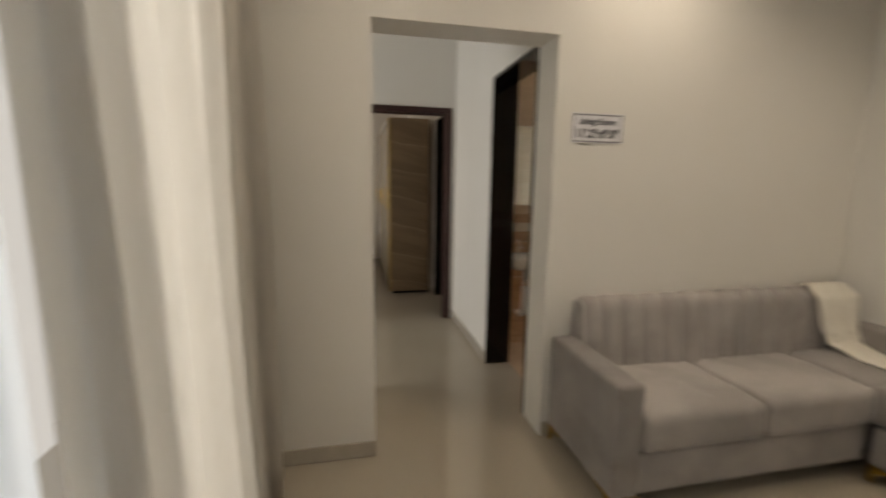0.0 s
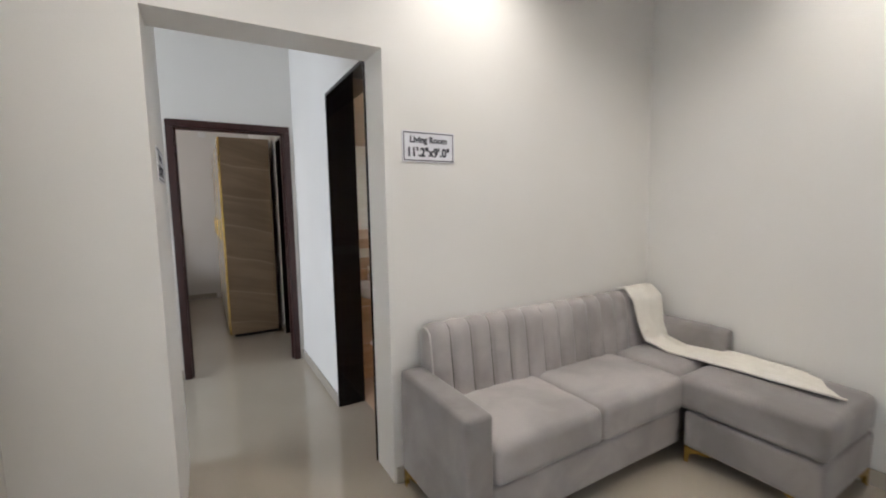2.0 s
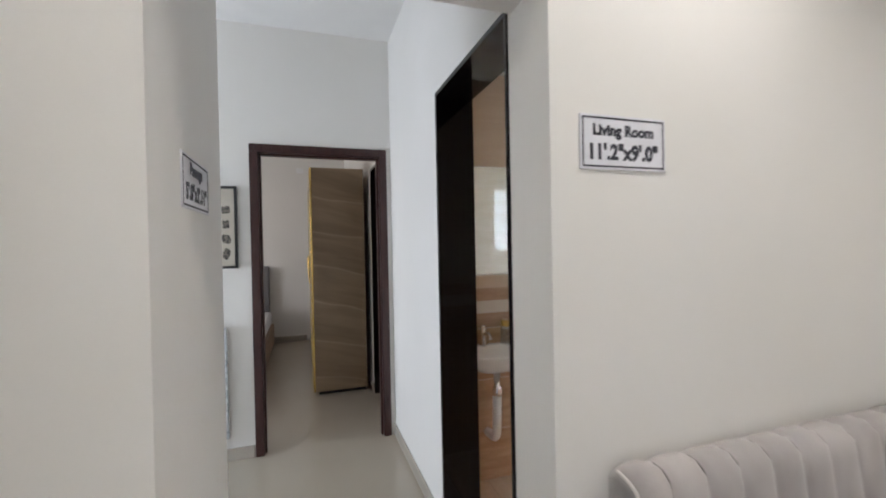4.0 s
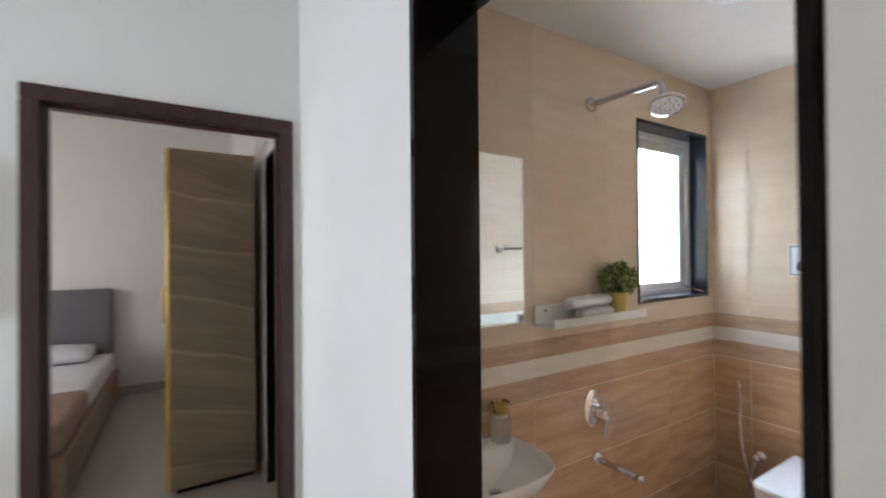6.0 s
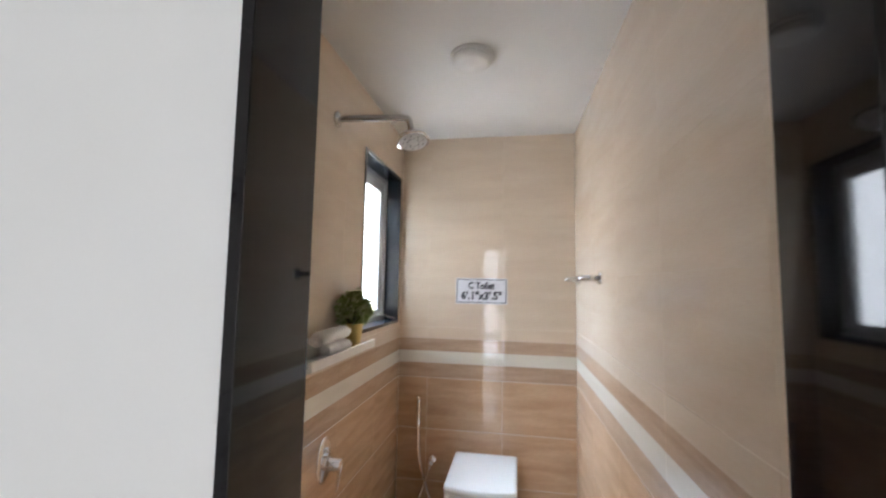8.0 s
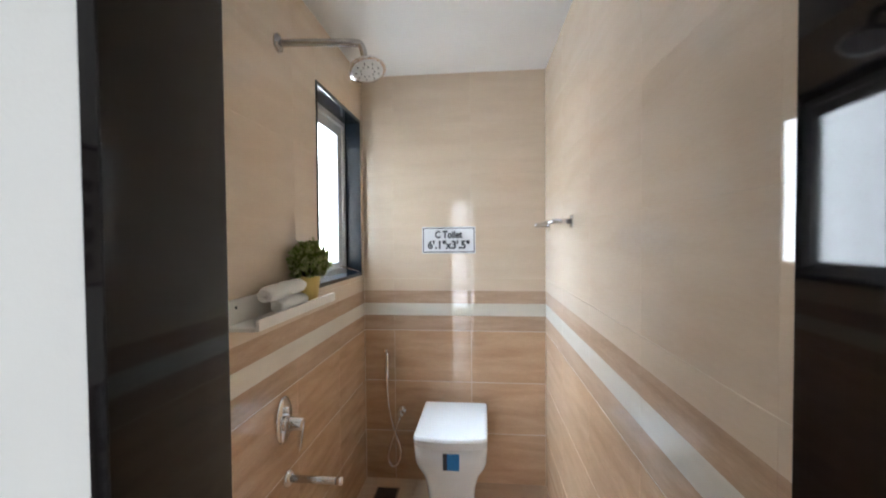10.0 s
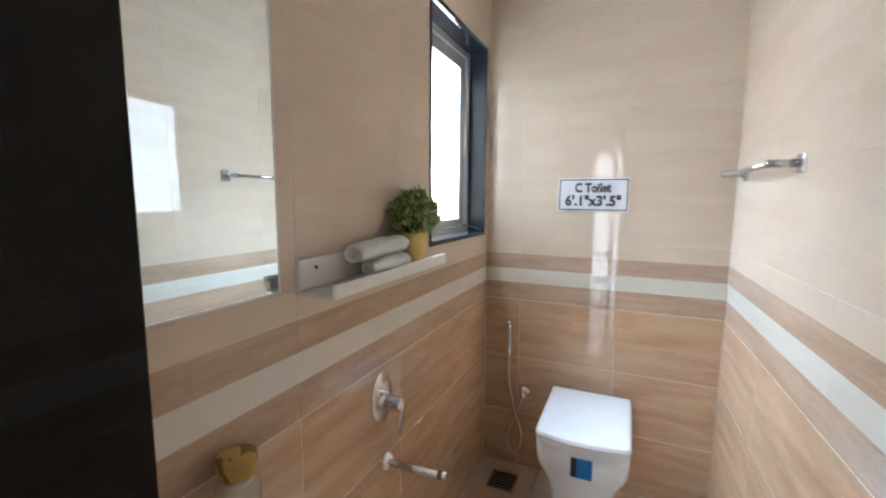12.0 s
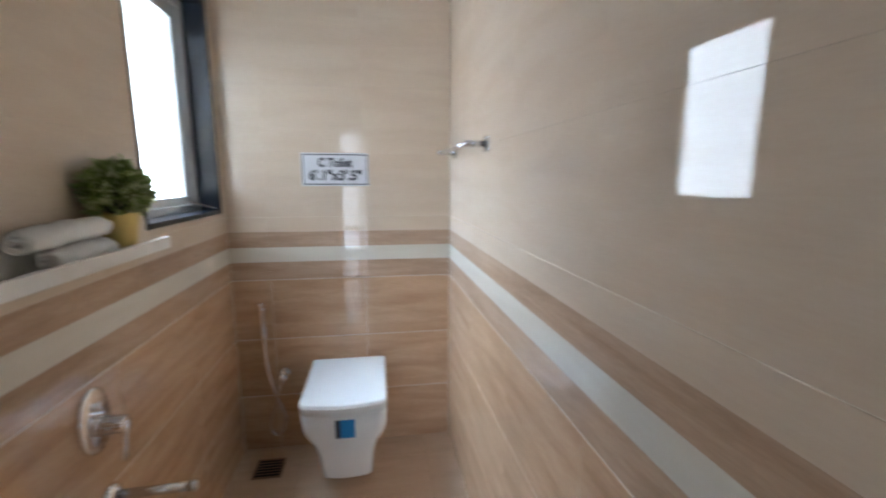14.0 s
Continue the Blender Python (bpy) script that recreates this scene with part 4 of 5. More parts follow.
def wc():
    ob = thing("wall_hung_toilet", TOILET, "white square wall-hung toilet with closed lid", "toilet")
    yc = 0.792
    def ring(z, x0, x1, hw, n=40, rnd=0.05, bow=0.0):
        # rounded front corners at x0
        out = [(x1, -hw)]
        for k in range(7):
            a = math.pi / 2 * k / 6
            out.append((x0 + rnd - rnd * math.sin(a), -hw + rnd - rnd * math.cos(a)))
        for k in range(1, 6):
            s = k / 6
            out.append((x0 - bow * math.sin(math.pi * s), (-hw + rnd) + (2 * hw - 2 * rnd) * s))
        for k in range(7):
            a = math.pi / 2 * k / 6
            out.append((x0 + rnd - rnd * math.cos(a), hw - rnd + rnd * math.sin(a)))
        out.append((x1, hw))
        return [(x, yc + y, z) for x, y in out]
    def loft(rings):
        bm = bmesh.new()
        vs = [[bm.verts.new(p) for p in r] for r in rings]
        for a, b in zip(vs, vs[1:]):
            for i in range(len(a)):
                bm.faces.new((a[i], a[(i + 1) % len(a)], b[(i + 1) % len(b)], b[i]))
        bm.faces.new(vs[0])
        bm.faces.new(vs[-1][::-1])
        return bm
    X = BW
    part("bowl", loft([ring(0.085, 2.890, X, 0.098, rnd=0.03, bow=0.006), ring(0.095, 2.880, X, 0.108, rnd=0.035, bow=0.008), ring(0.22, 2.850, X, 0.118, rnd=0.035, bow=0.010),
                       ring(0.275, 2.835, X, 0.135, rnd=0.04, bow=0.012), ring(0.315, 2.822, X, 0.160, rnd=0.045, bow=0.014), ring(0.345, 2.815, X, 0.170, rnd=0.045, bow=0.015), ring(0.428, 2.806, X, 0.174, rnd=0.045, bow=0.016)]), CERAMIC, ob, smooth=True)
    part("seat", loft([ring(0.430, 2.804, X - 0.03, 0.174, rnd=0.045, bow=0.016), ring(0.444, 2.803, X - 0.03, 0.175, rnd=0.045, bow=0.016)]), CERAMIC, ob)
    part("lid", loft([ring(0.447, 2.800, X - 0.03, 0.173, rnd=0.040, bow=0.018), ring(0.466, 2.798, X - 0.03, 0.176, rnd=0.040, bow=0.018), ring(0.478, 2.803, X - 0.033, 0.172, rnd=0.038, bow=0.018), ring(0.482, 2.815, X - 0.04, 0.160, rnd=0.034, bow=0.016)]), CERAMIC, ob)
    for s in (-0.08, 0.08):
        part("hinge", tube([(X - 0.026, yc + s - 0.012, 0.455), (X - 0.026, yc + s + 0.012, 0.455)], 0.010, 12), CHROME, ob)
    part("sticker", box((2.7895, yc - 0.045, 0.335), (2.795, yc + 0.012, 0.412)), BLUE, ob, "blue paper sticker")
    part("sticker", box((2.7895, yc + 0.012, 0.335), (2.795, yc + 0.032, 0.412)), INK, ob, "black paper sticker")
    return ob


wc()
dc = thing("floor_drain", TOILET, "square brown floor drain grating in the corner", "drain")
part("grating_frame", box((3.035, 1.105, 0.0065), (3.175, 1.235, 0.009), 0.001, 1), GRATE, dc)
for k in range(6):
    part("bar", box((3.047 + k * 0.02, 1.115, 0.0092), (3.057 + k * 0.02, 1.225, 0.012)), DARK, dc)


def basin():
    ob = thing("wash_basin", (TOILET[0], TOILET[1], 0.054), "small ivory ceramic wall-hung wash basin", "basin")
    x0, x1, yb = 1.412, 1.796, LW
    cx, hw, dep = (x0 + x1) / 2, (x1 - x0) / 2, 0.30
    n = 48
    def outline(scale, z, back):
        pts = []
        for k in range(n):
            a = 2 * math.pi * k / n
            c, s = math.cos(a), math.sin(a)
            e = 0.55
            px = hw * math.copysign(abs(c) ** e, c)
            py = math.copysign(abs(s) ** (0.8 if s < 0 else 0.35), s)
            y = yb - dep * 0.5 + py * dep * 0.5
            x = cx + px * scale
            y = (yb - dep * 0.45) + (y - (yb - dep * 0.45)) * scale
            pts.append((x, min(y, back), z))
        return pts
    rings = [outline(0.28, 0.618, yb - 0.002), outline(0.60, 0.638, yb - 0.002), outline(0.87, 0.682, yb - 0.002), outline(0.985, 0.722, yb - 0.002), outline(1.0, 0.733, yb - 0.002), outline(0.985, 0.737, yb - 0.002),
             outline(0.962, 0.735, yb - 0.045), outline(0.925, 0.715, yb - 0.055), outline(0.80, 0.676, yb - 0.07), outline(0.52, 0.655, yb - 0.09), outline(0.10, 0.648, yb - 0.12)]
    bm = bmesh.new()
    vs = [[bm.verts.new(p) for p in r] for r in rings]
    for a, b in zip(vs, vs[1:]):
        for i in range(n):
            bm.faces.new((a[i], a[(i + 1) % n], b[(i + 1) % n], b[i]))
    bm.faces.new(vs[0])
    bm.faces.new(vs[-1][::-1])
    part("bowl", bm, BASIN_CERAMIC, ob, smooth=True)
    part("waste", lathe([(0.006, 0.0), (0.021, 0.0), (0.022, 0.003), (0.012, 0.004)], 20, (cx, yb - 0.165, 0.6485)), CHROME, ob, "chrome waste ring", smooth=True)
    part("trap", lathe([(0.018, 0.622), (0.018, 0.545), (0.028, 0.54), (0.030, 0.50), (0.024, 0.49)], 20, (cx, yb - 0.16, 0)), CHROME, ob, "chrome bottle trap", smooth=True)
    part("drain_pipe", tube(arc([(cx, yb - 0.16, 0.495), (cx, yb - 0.155, 0.36), (cx + 0.01, yb - 0.11, 0.25), (cx + 0.01, yb + 0.003, 0.23)]), [0.026] + [0.024] * 23 + [0.022], 14), PLASTIC, ob, "white waste pipe", smooth=True)
    part("tap_body", lathe([(0.023, 0.0), (0.023, 0.008), (0.017, 0.012), (0.016, 0.10), (0.012, 0.115)], 20, (cx - 0.02, yb - 0.035, 0.736)), CHROME, ob, "chrome tap", smooth=True)
    part("tap_spout", tube(arc([(cx - 0.02, yb - 0.035, 0.80), (cx - 0.02, yb - 0.10, 0.815), (cx - 0.02, yb - 0.135, 0.795)]), 0.010, 12), CHROME, ob, "chrome tap spout", smooth=True)
    return ob


basin()
sd = thing("soap_dispenser", TOILET, "clear glass soap bottle with amber gold cap", "soap dispenser")
sc = (1.726, LW - 0.044, 0.7920)
part("bottle", lathe([(0.035, 0.0), (0.0375, 0.004), (0.0375, 0.085), (0.032, 0.098), (0.027, 0.102), (0.0265, 0.098), (0.031, 0.093), (0.0355, 0.083), (0.0355, 0.006)], 28, sc), BOTTLE, sd, smooth=True)
part("neck", lathe([(0.026, 0.086), (0.026, 0.1005)], 24, sc), surface("bottle_neck", (0.72, 0.70, 0.66), 0.3, scale=20), sd, "white plastic neck", smooth=True)
part("cap", lathe([(0.030, 0.100), (0.0335, 0.102), (0.0338, 0.134), (0.0325, 0.1365), (0.012, 0.137)], 28, sc), AMBER, sd, "amber gold screw cap")

# mirror
mi = thing("wall_mirror", TOILET, "frameless clear wall mirror hanging above the basin", "mirror")
part("mirror_glass", box((1.425, LW - 0.008, 1.184), (1.876, LW - 0.001, 1.807), 0.003, 1), MIRROR, mi)
# white strips stand in for the glint along the bevelled glass edge
for a, b in (((1.425, 1.184), (1.876, 1.187)), ((1.425, 1.804), (1.876, 1.807)), ((1.425, 1.187), (1.428, 1.804)), ((1.873, 1.187), (1.876, 1.804))):
    part("edge_glint", box((a[0], LW - 0.0095, a[1]), (b[0], LW - 0.0082, b[1]), 0.0004, 1), PLASTIC, mi, "bevelled glass edge, its glint drawn as a white strip")
for x in (1.455, 1.846):
    for z in (1.192, 1.780):
        part("clip", box((x - 0.010, LW - 0.011, z), (x + 0.010, LW - 0.0085, z + 0.022), 0.001, 1), CHROME, mi, "small chrome mirror clip")

# ledge shelf with towels and plant
sh = thing("ledge_shelf", TOILET, "white lacquered picture-ledge shelf on the tiled wall", "shelf")
sx0, sx1 = 1.928, 2.490
part("back_board", box((sx0, LW - 0.014, 1.177), (sx1, LW - 0.001, 1.244), 0.0015, 1), SHELF_WHITE, sh)
part("bottom_board", box((sx0, LW - 0.098, 1.166), (sx1, LW - 0.001, 1.1765), 0.0015, 1), SHELF_WHITE, sh)
part("front_lip", box((sx0, LW - 0.110, 1.168), (sx1, LW - 0.0985, 1.200), 0.0015, 1), SHELF_WHITE, sh)
for x in (sx0 + 0.05, sx1 - 0.05):
    part("screw", tube([(x, LW - 0.0165, 1.223), (x, LW - 0.0135, 1.223)], 0.004, 10), DARK, sh)


def towel(x0, x1, y, z, r, seed, droop=0.0):
    """A rolled hand towel: a spiral of cloth, soft and uneven."""
    bm = bmesh.new()
    nu, nv = 22, 46
    grid = []
    for i in range(nu + 1):
        x = x0 + (x1 - x0) * i / nu
        row = []
        for j in range(nv + 1):
            a = j / nv * 2 * math.pi * 2.6
            rr = r * (0.36 + 0.64 * (j / nv)) + 0.007 * noise.noise(Vector((x * 24, a, seed))) + 0.003 * noise.noise(Vector((x * 90, a * 3, seed)))
            end = min(i, nu - i) / nu
            rr *= 1 - 0.28 * max(0, 1 - end / 0.14) ** 2
            rr *= 1 + droop * 12 * (1 - i / nu) ** 3
            row.append(bm.verts.new((x + 0.003 * math.sin(a + seed), y + rr * 1.12 * math.cos(a), z + rr * 0.92 * math.sin(a) - droop * (1 - i / nu) ** 3)))
        grid.append(row)
    for i in range(nu):
        for j in range(nv):
            bm.faces.new((grid[i][j], grid[i + 1][j], grid[i + 1][j + 1], grid[i][j + 1]))
    thicken(bm, 0.006)
    ob = mesh_ob("rolled_towel", bm, TOWEL, None, smooth=True)
    ob.location = TOILET
    return tagged(ob, "white rolled cotton hand towel on the ledge shelf", "towel", "towels on the shelf")


towel(2.112, 2.310, LW - 0.058, 1.2035, 0.026, 1)
towel(2.058, 2.296, LW - 0.055, 1.2515, 0.028, 5, 0.010)


def plant():
    c = Vector((2.364, LW - 0.056, 1.1768))
    ob = thing("potted_plant", TOILET, "small bushy artificial plant in a gold pot", "plant")
    part("pot", lathe([(0.030, 0.0), (0.031, 0.002), (0.0425, 0.096), (0.043, 0.100), (0.0405, 0.100), (0.038, 0.080)], 32, c), POT_GOLD, ob, "gold tapered pot", smooth=True)
    part("soil", lathe([(0.032, 0.078), (0.0385, 0.084), (0.012, 0.090)], 20, c), STEM, ob)
    rng = random.Random(8)
    top = c + Vector((0, 0, 0.150))
    stems, dark, pale = bmesh.new(), bmesh.new(), bmesh.new()
    def leaf(bm, p, d, size):
        side = d.cross(Vector((rng.uniform(-1, 1), rng.uniform(-1, 1), rng.uniform(-1, 1)))).normalized()
        up = side.cross(d) * size * 0.18
        a = bm.verts.new(p)
        b = bm.verts.new(p + d * size * 0.5 + side * size * 0.30 + up)
        e = bm.verts.new(p + d * size)
        f = bm.verts.new(p + d * size * 0.5 - side * size * 0.30 + up)
        g = bm.verts.new(p + d * size * 0.55)
        bm.faces.new((a, b, g))
        bm.faces.new((b, e, g))
        bm.faces.new((e, f, g))
        bm.faces.new((f, a, g))
    for k in range(270):
        z = rng.uniform(-0.50, 1)
        a = rng.uniform(0, 2 * math.pi)
        d = Vector((math.sqrt(1 - z * z) * math.cos(a), math.sqrt(1 - z * z) * math.sin(a), z))
        tip = top + Vector((d.x * 0.092, d.y * 0.066, d.z * 0.080)) * rng.uniform(0.72, 1.06)
        tip.y = min(tip.y, LW - 0.004)
        base = c + Vector((0, 0, 0.086))
        mid = base.lerp(tip, 0.5) + Vector((0, 0, 0.008))
        vs = tube([base, mid, tip], [0.0012, 0.001, 0.0007], 4, caps=False)
        me = bpy.data.meshes.new("tmp")
        vs.to_mesh(me)
        vs.free()
        stems.from_mesh(me)
        bpy.data.meshes.remove(me)
        for q in range(11):
            dd = (d + Vector((rng.gauss(0, 0.7), rng.gauss(0, 0.7), rng.gauss(0, 0.7)))).normalized()
            p = base.lerp(tip, rng.uniform(0.62, 1.0))
            if (p + dd * 0.02).y > LW - 0.003:
                continue
            leaf(pale if rng.random() < (0.5 if d.z < 0.25 else 0.34) else dark, p, dd, rng.uniform(0.011, 0.021))
    part("stems", stems, STEM, ob)["kind"] = "stuff"
    part("leaves", dark, LEAF, ob)["kind"] = "stuff"
    part("pale_leaves", pale, LEAF_PALE, ob, "pale green leaf tips")["kind"] = "stuff"


plant()

# shower, mixer, spout
shw = thing("shower", TOILET, "chrome wall shower arm with round oval head", "shower")
f0 = Vector((2.272, LW, 2.080))
part("flange", turned(lathe([(0.008, 0.0), (0.031, 0.0), (0.031, 0.006), (0.018, 0.012), (0.011, 0.014)], 28), Matrix.Translation(f0) @ pose(0, 0, 0, 90)), SATIN, shw, smooth=True)
part("arm", tube(arc([f0 + Vector((0, -0.005, 0)), f0 + Vector((0.022, -0.12, 0.006)), f0 + Vector((0.050, -0.245, 0.012)), f0 + Vector((0.060, -0.275, 0.004)), f0 + Vector((0.066, -0.286, -0.045))]), 0.0125, 14), SATIN, shw, smooth=True)
hm = Matrix.Translation(f0 + Vector((0.071, -0.292, -0.073))) @ pose(0, 0, 0, -12, 16, 0) @ Matrix.Diagonal((1.2, 1.2, 1.1, 1))
part("head", turned(lathe([(0.012, 0.032), (0.014, 0.018), (0.030, 0.010), (0.052, 0.004), (0.056, -0.002), (0.054, -0.007), (0.048, -0.008), (0.0, -0.0075)][:-1], 36), hm), CHROME, shw, smooth=True)
part("face_plate", turned(lathe([(0.046, -0.0085), (0.044, -0.0105), (0.008, -0.0105)], 32), hm), PLASTIC, shw, "white nozzle plate")
for k in range(18):
    a = 2 * math.pi * k / 18
    part("nozzle", turned(lathe([(0.0022, -0.0106), (0.0018, -0.0125)], 8), hm @ Matrix.Translation((0.034 * math.cos(a) if k % 2 else 0.020 * math.cos(a), 0.034 * math.sin(a) if k % 2 else 0.020 * math.sin(a), 0))), DARK, shw)

mx = thing("shower_mixer", TOILET, "chrome oval shower mixer plate with lever", "mixer tap")
m0 = Matrix.Translation((2.262, LW, 0.785)) @ pose(0, 0, 0, 90)
part("plate", turned(lathe([(0.055, 0.0), (0.055, 0.006), (0.050, 0.010), (0.020, 0.011)], 40), m0 @ Matrix.Diagonal((1.0, 1.5, 1, 1))), CHROME, mx, smooth=True)
part("button", turned(lathe([(0.012, 0.010), (0.012, 0.022), (0.010, 0.024)], 20), m0 @ Matrix.Translation((0, 0.035, 0))), CHROME, mx, smooth=True)
part("body", turned(lathe([(0.026, 0.008), (0.026, 0.035), (0.022, 0.040), (0.021, 0.070), (0.017, 0.074)], 28), m0 @ Matrix.Translation((0, -0.012, 0))), CHROME, mx, smooth=True)
part("lever", turned(soft_box((-0.011, -0.085, 0.064), (0.011, 0.012, 0.076), 0.004, 2), m0 @ Matrix.Translation((0, -0.012, 0)) @ pose(0, 0, 0, 8)), CHROME, mx, smooth=True)

sp = thing("wall_spout", TOILET, "chrome wall spout below the shower mixer", "spout")
s0 = Matrix.Translation((2.283, LW, 0.567)) @ pose(0, 0, 0, 90)
part("flange", turned(lathe([(0.010, 0.0), (0.030, 0.0), (0.030, 0.005), (0.024, 0.016), (0.014, 0.020)], 28), s0), CHROME, sp, smooth=True)
part("pipe", tube([(2.283, LW - 0.01, 0.567), (2.312, LW - 0.172, 0.550)], 0.0125, 18), SATIN, sp, smooth=True)
part("tip", tube([(2.312, LW - 0.170, 0.550), (2.315, LW - 0.192, 0.548)], 0.0140, 18), SATIN, sp, smooth=True)

# health faucet on the back wall
hf = thing("bidet_spray", TOILET, "chrome bidet spray with hose and angle valve", "bidet spray")
part("holder", box((BW - 0.030, 1.180, 0.715), (BW, 1.200, 0.735), 0.003, 1), CHROME, hf)
part("handle", tube(arc([(BW - 0.030, 1.190, 0.60), (BW - 0.028, 1.190, 0.70), (BW - 0.030, 1.190, 0.755), (BW - 0.050, 1.190, 0.775)]), 0.012, 12), CHROME, hf, smooth=True)
part("hose", tube(arc([(BW - 0.030, 1.190, 0.60), (BW - 0.026, 1.185, 0.46), (BW - 0.030, 1.155, 0.32), (BW - 0.034, 1.115, 0.20), (BW - 0.036, 1.125, 0.12), (BW - 0.036, 1.165, 0.10), (BW - 0.034, 1.185, 0.16), (BW - 0.030, 1.150, 0.28), (BW - 0.040, 1.115, 0.385)]), 0.007, 10), CHROME, hf, "flexible steel hose", smooth=True)
part("flange", turned(lathe([(0.008, 0.0), (0.024, 0.0), (0.024, 0.004), (0.012, 0.010)], 24), Matrix.Translation((BW, 1.108, 0.410)) @ pose(0, 0, 0, 0, -90, 0)), CHROME, hf, smooth=True)
part("valve", tube([(BW - 0.005, 1.108, 0.410), (BW - 0.048, 1.108, 0.410)], 0.011, 14), CHROME, hf, smooth=True)
part("knob", tube([(BW - 0.045, 1.108, 0.410), (BW - 0.068, 1.108, 0.412)], [0.017, 0.015], 14), CHROME, hf, smooth=True)

# towel rail
tr = thing("towel_rail", TOILET, "satin steel towel rail on the tiled wall", "towel rail")
for x in (2.600, 3.12):
    part("flange", box((x - 0.022, RW, 1.449), (x + 0.022, RW + 0.008, 1.499), 0.003, 2), SATIN, tr)
    part("post", tube([(x, RW + 0.0085, 1.474), (x, RW + 0.078, 1.474)], 0.0105, 18), SATIN, tr, smooth=True)
part("bar", tube([(2.6105, RW + 0.068, 1.474), (3.109, RW + 0.068, 1.474)], 0.008, 16), SATIN, tr, smooth=True)
part("end_cap", tube([(3.1305, RW + 0.068, 1.474), (3.150, RW + 0.068, 1.474)], [0.009, 0.010], 14), SATIN, tr, smooth=True)

# ceiling light
cl = thing("ceiling_light", (2.305, 0.765, 2.34), "round white ceiling light, switched off", "ceiling light")
part("base", lathe([(0.085, -0.001), (0.088, -0.012), (0.080, -0.016)], 36), PLASTIC, cl, smooth=True)
part("diffuser", lathe([(0.080, -0.014), (0.078, -0.030), (0.060, -0.040), (0.020, -0.044)], 36), PLASTIC, cl, smooth=True)
wall_sign("wall_sign", on_wall(3.2345, 0.947, 1.3235, "-x"), 0.306, 0.152, [("C Toilet", 0.075, 0.086, 0.156, 0.044), ("6'.1\"x3'.5\"", 0.033, 0.025, 0.240, 0.050)], "white room sign lettered C Toilet 6'.1\"x3'.5\"")

# ---- toilet: tiles, piece by piece ----
ROWS = [0.0, 0.290, 0.585, 0.880, 1.180, 1.475, 1.770, 2.065, 2.34]
GAP = 0.003
GAP_UPRIGHT = 0.0007
cache = {}


def tile_mesh(w, h, t, kind):
    key = (round(w, 4), round(h, 4), t, kind)
    if key in cache:
        return cache[key]
    bm = bmesh.new()
    strips = [(0, h, 0)]
    mats = {"brown": [BROWN_TILE], "cream": [CREAM_TILE], "floor": [FLOOR_TILE]}.get(kind)
    if kind == "band":
        z0, z1 = ROWS[3] + GAP / 2, ROWS[4] - GAP / 2
        edges = [0, 0.967 - z0, 1.037 - z0, 1.110 - z0, z1 - z0]
        strips = [(edges[0], edges[1], 0), (edges[1], edges[2], 1), (edges[2], edges[3], 0), (edges[3], edges[4], 2)]
        mats = [BAND_TILE, WHITE_TILE, CREAM_TILE]
    c = 0.0002 if kind == "cream" else 0.0006
    for a, b, mi in strips:
        x0, x1 = -w / 2, w / 2
        lo, hi = a, b
        base = [(x0, lo, 0), (x1, lo, 0), (x1, hi, 0), (x0, hi, 0)]
        cl_, ch_ = (c if a == 0 else 0), (c if abs(b - h) < 1e-6 else 0)
        mid = [(x, y, t - c) for x, y, _ in base]
        top = [(x0 + c, lo + cl_, t), (x1 - c, lo + cl_, t), (x1 - c, hi - ch_, t), (x0 + c, hi - ch_, t)]
        r = [[bm.verts.new(p) for p in q] for q in (base, mid, top)]
        for p, q in zip(r, r[1:]):
            for i in range(4):
                f = bm.faces.new((p[i], p[(i + 1) % 4], q[(i + 1) % 4], q[i]))
                f.material_index = mi
        f = bm.faces.new(r[2])
        f.material_index = mi
    me = bpy.data.meshes.new("tile")
    bm.to_mesh(me)
    bm.free()
    for m in mats:
        me.materials.append(m)
    cache[key] = me
    return me


def lay(parent, cols, rows, to_world, t, holes=(), kinds=None, gap=GAP):
    """Tiles between the column and row edges, on the plane given by to_world(u, v) -> pose."""
    for a, b in zip(cols, cols[1:]):
        for lo, hi in zip(rows, rows[1:]):
            kind = kinds(lo, hi)
            rects = [(a, b, lo, hi)]
            for h0, h1, v0, v1 in holes:
                out = []
                for p, q, r, s in rects:
                    if q <= h0 or p >= h1 or s <= v0 or r >= v1:
                        out.append((p, q, r, s))
                        continue
                    if p < h0:
                        out.append((p, h0, r, s))
                    if q > h1:
                        out.append((h1, q, r, s))
                    m0, m1 = max(p, h0), min(q, h1)
                    if r < v0:
                        out.append((m0, m1, r, v0))
                    if s > v1:
                        out.append((m0, m1, v1, s))
                rects = out
            for p, q, r, s in rects:
                g = 0.0003 if kind == "cream" else gap
                w, h = q - p - (0.002 if kind == "brown" else GAP_UPRIGHT), s - r - g
                if w < 0.004 or h < 0.004:
                    continue
                k = kind if kind != "band" or (s - r) > 0.29 else "cream"
                ob = new("tile", tile_mesh(w, h, t, k))
                ob.matrix_world = to_world((p + q) / 2, r + g / 2)
                ob.parent = parent


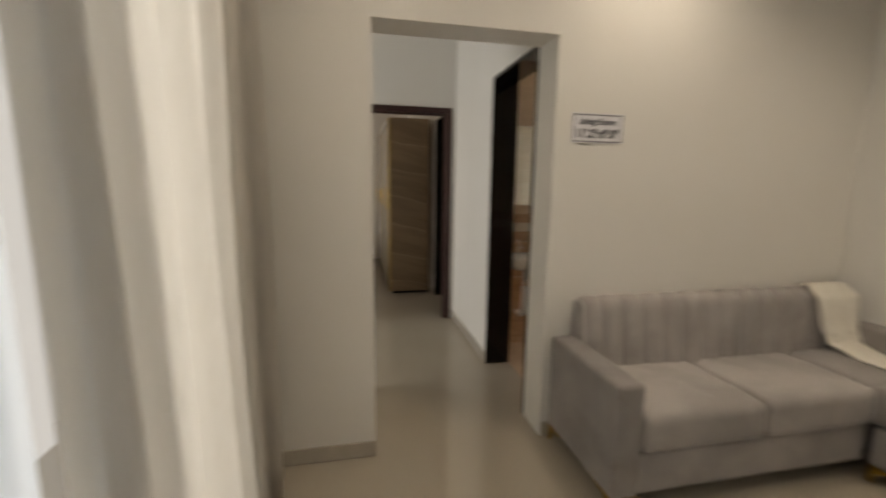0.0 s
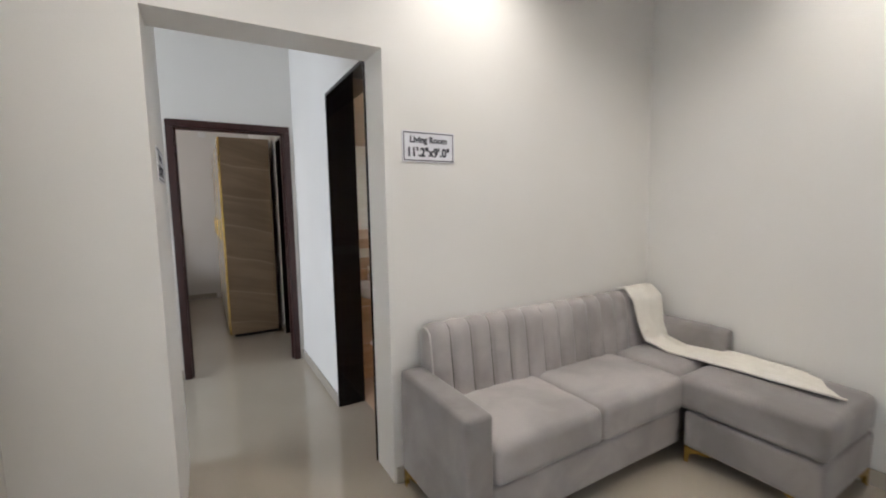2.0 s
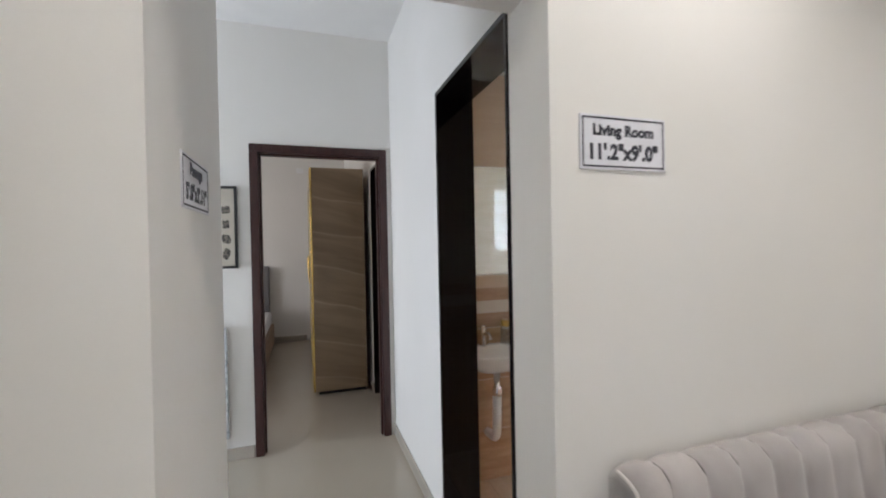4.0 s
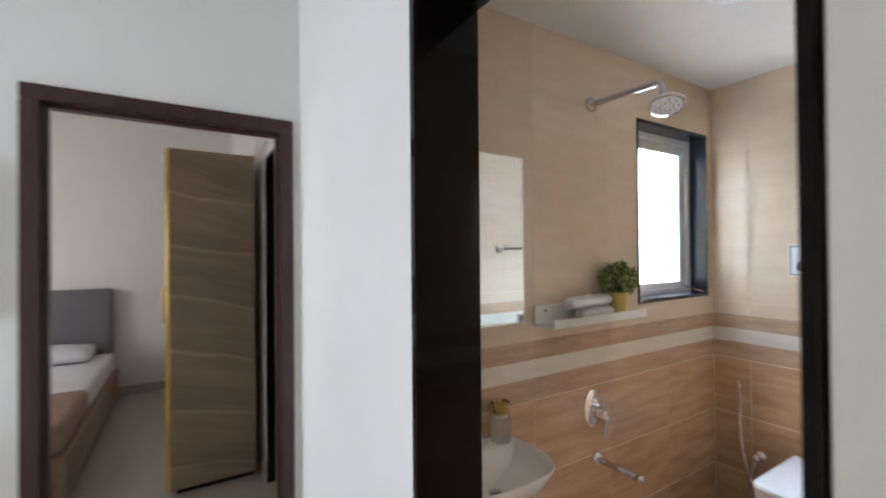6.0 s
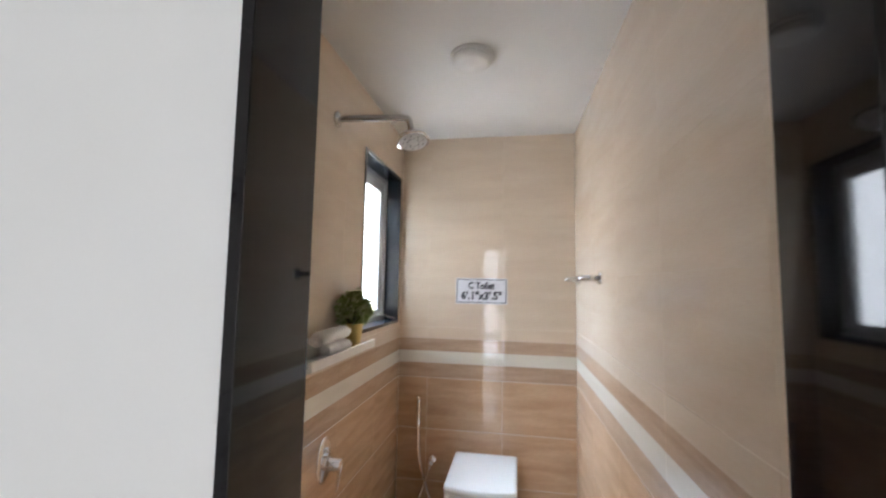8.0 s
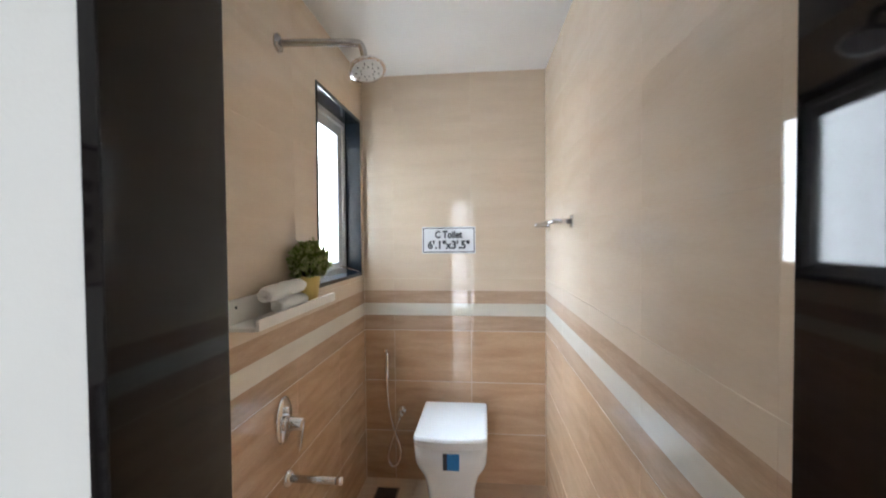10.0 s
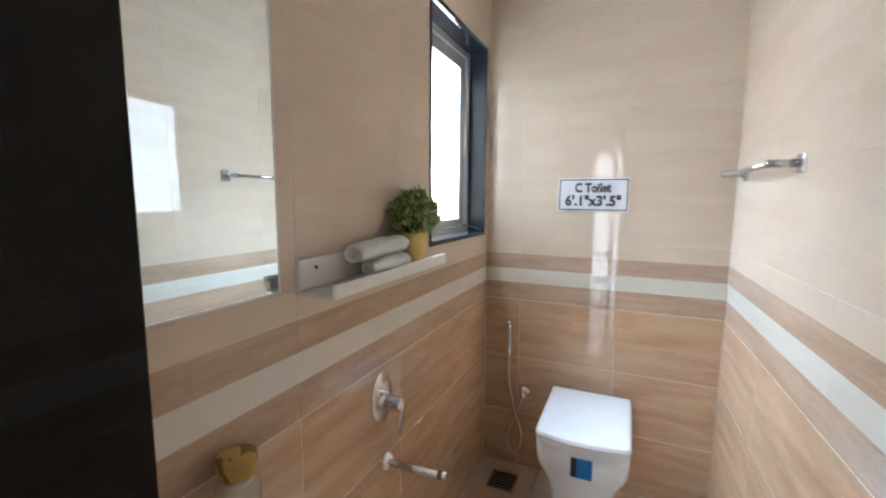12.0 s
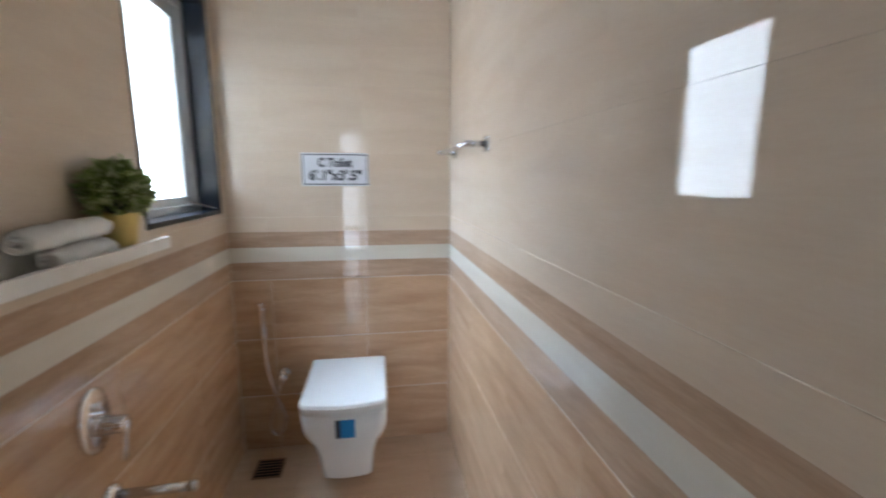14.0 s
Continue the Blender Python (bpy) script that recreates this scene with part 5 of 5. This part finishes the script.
def by_height(lo, hi):
    return "brown" if hi < 0.9 else "band" if hi < 1.2 else "cream"


# back wall faces -x; u runs along -y
M_BACK = Matrix(((0, 0, -1), (-1, 0, 0), (0, 1, 0))).to_4x4()
lay(wall_back, [-1.2895, -1.113, -0.668, -0.2525], ROWS, lambda u, v: Matrix.Translation((3.2362, -u, v)) @ M_BACK, 0.0012, kinds=by_height)
M_LEFT = Matrix(((1, 0, 0), (0, 0, -1), (0, 1, 0))).to_4x4()
lay(wall_left, [1.374, 1.447, 1.897, 2.347, 2.797, 3.2345], ROWS, lambda u, v: Matrix.Translation((u, 1.2912, v)) @ M_LEFT, 0.0012, holes=[(2.558, 3.181, 1.203, 2.079)], kinds=by_height)
M_RIGHT = Matrix(((-1, 0, 0), (0, 0, 1), (0, 1, 0))).to_4x4()
lay(wall_right, [-3.2345, -2.766, -2.316, -1.866, -1.416, -1.379], ROWS, lambda u, v: Matrix.Translation((-u, 0.2508, v)) @ M_RIGHT, 0.0012, kinds=by_height)
M_FRONT = Matrix(((0, 0, 1), (1, 0, 0), (0, 1, 0))).to_4x4()
lay(wall_front, [0.9505, 1.2895], ROWS, lambda u, v: Matrix.Translation((1.3718, u, v)) @ M_FRONT, 0.0012, kinds=by_height)
floor_toilet = structure("floor_toilet", box((1.378, 0.216, 0.0), (3.235, 1.29, 0.001)), BROWN_GROUT, "brown streaked anti-skid tile floor of the toilet", "floor")
lay(floor_toilet, [1.379, 1.57, 1.87, 2.17, 2.47, 2.77, 3.07, 3.2345], [0.217, 0.39, 0.69, 0.99, 1.2895], lambda u, v: Matrix.Translation((u, v, 0.001)), 0.005, kinds=lambda a, b: "floor", gap=GAP_UPRIGHT)

# the rail wall stands slightly askew: its door end is set back
ASKEW = Matrix.Translation((3.2345, 0.2508, 0)) @ Matrix.Rotation(radians(0.95), 4, "Z") @ Matrix.Translation((-3.2345, -0.2508, 0))
wall_right.matrix_world = ASKEW
tr.matrix_world = ASKEW @ Matrix.Translation(TOILET)
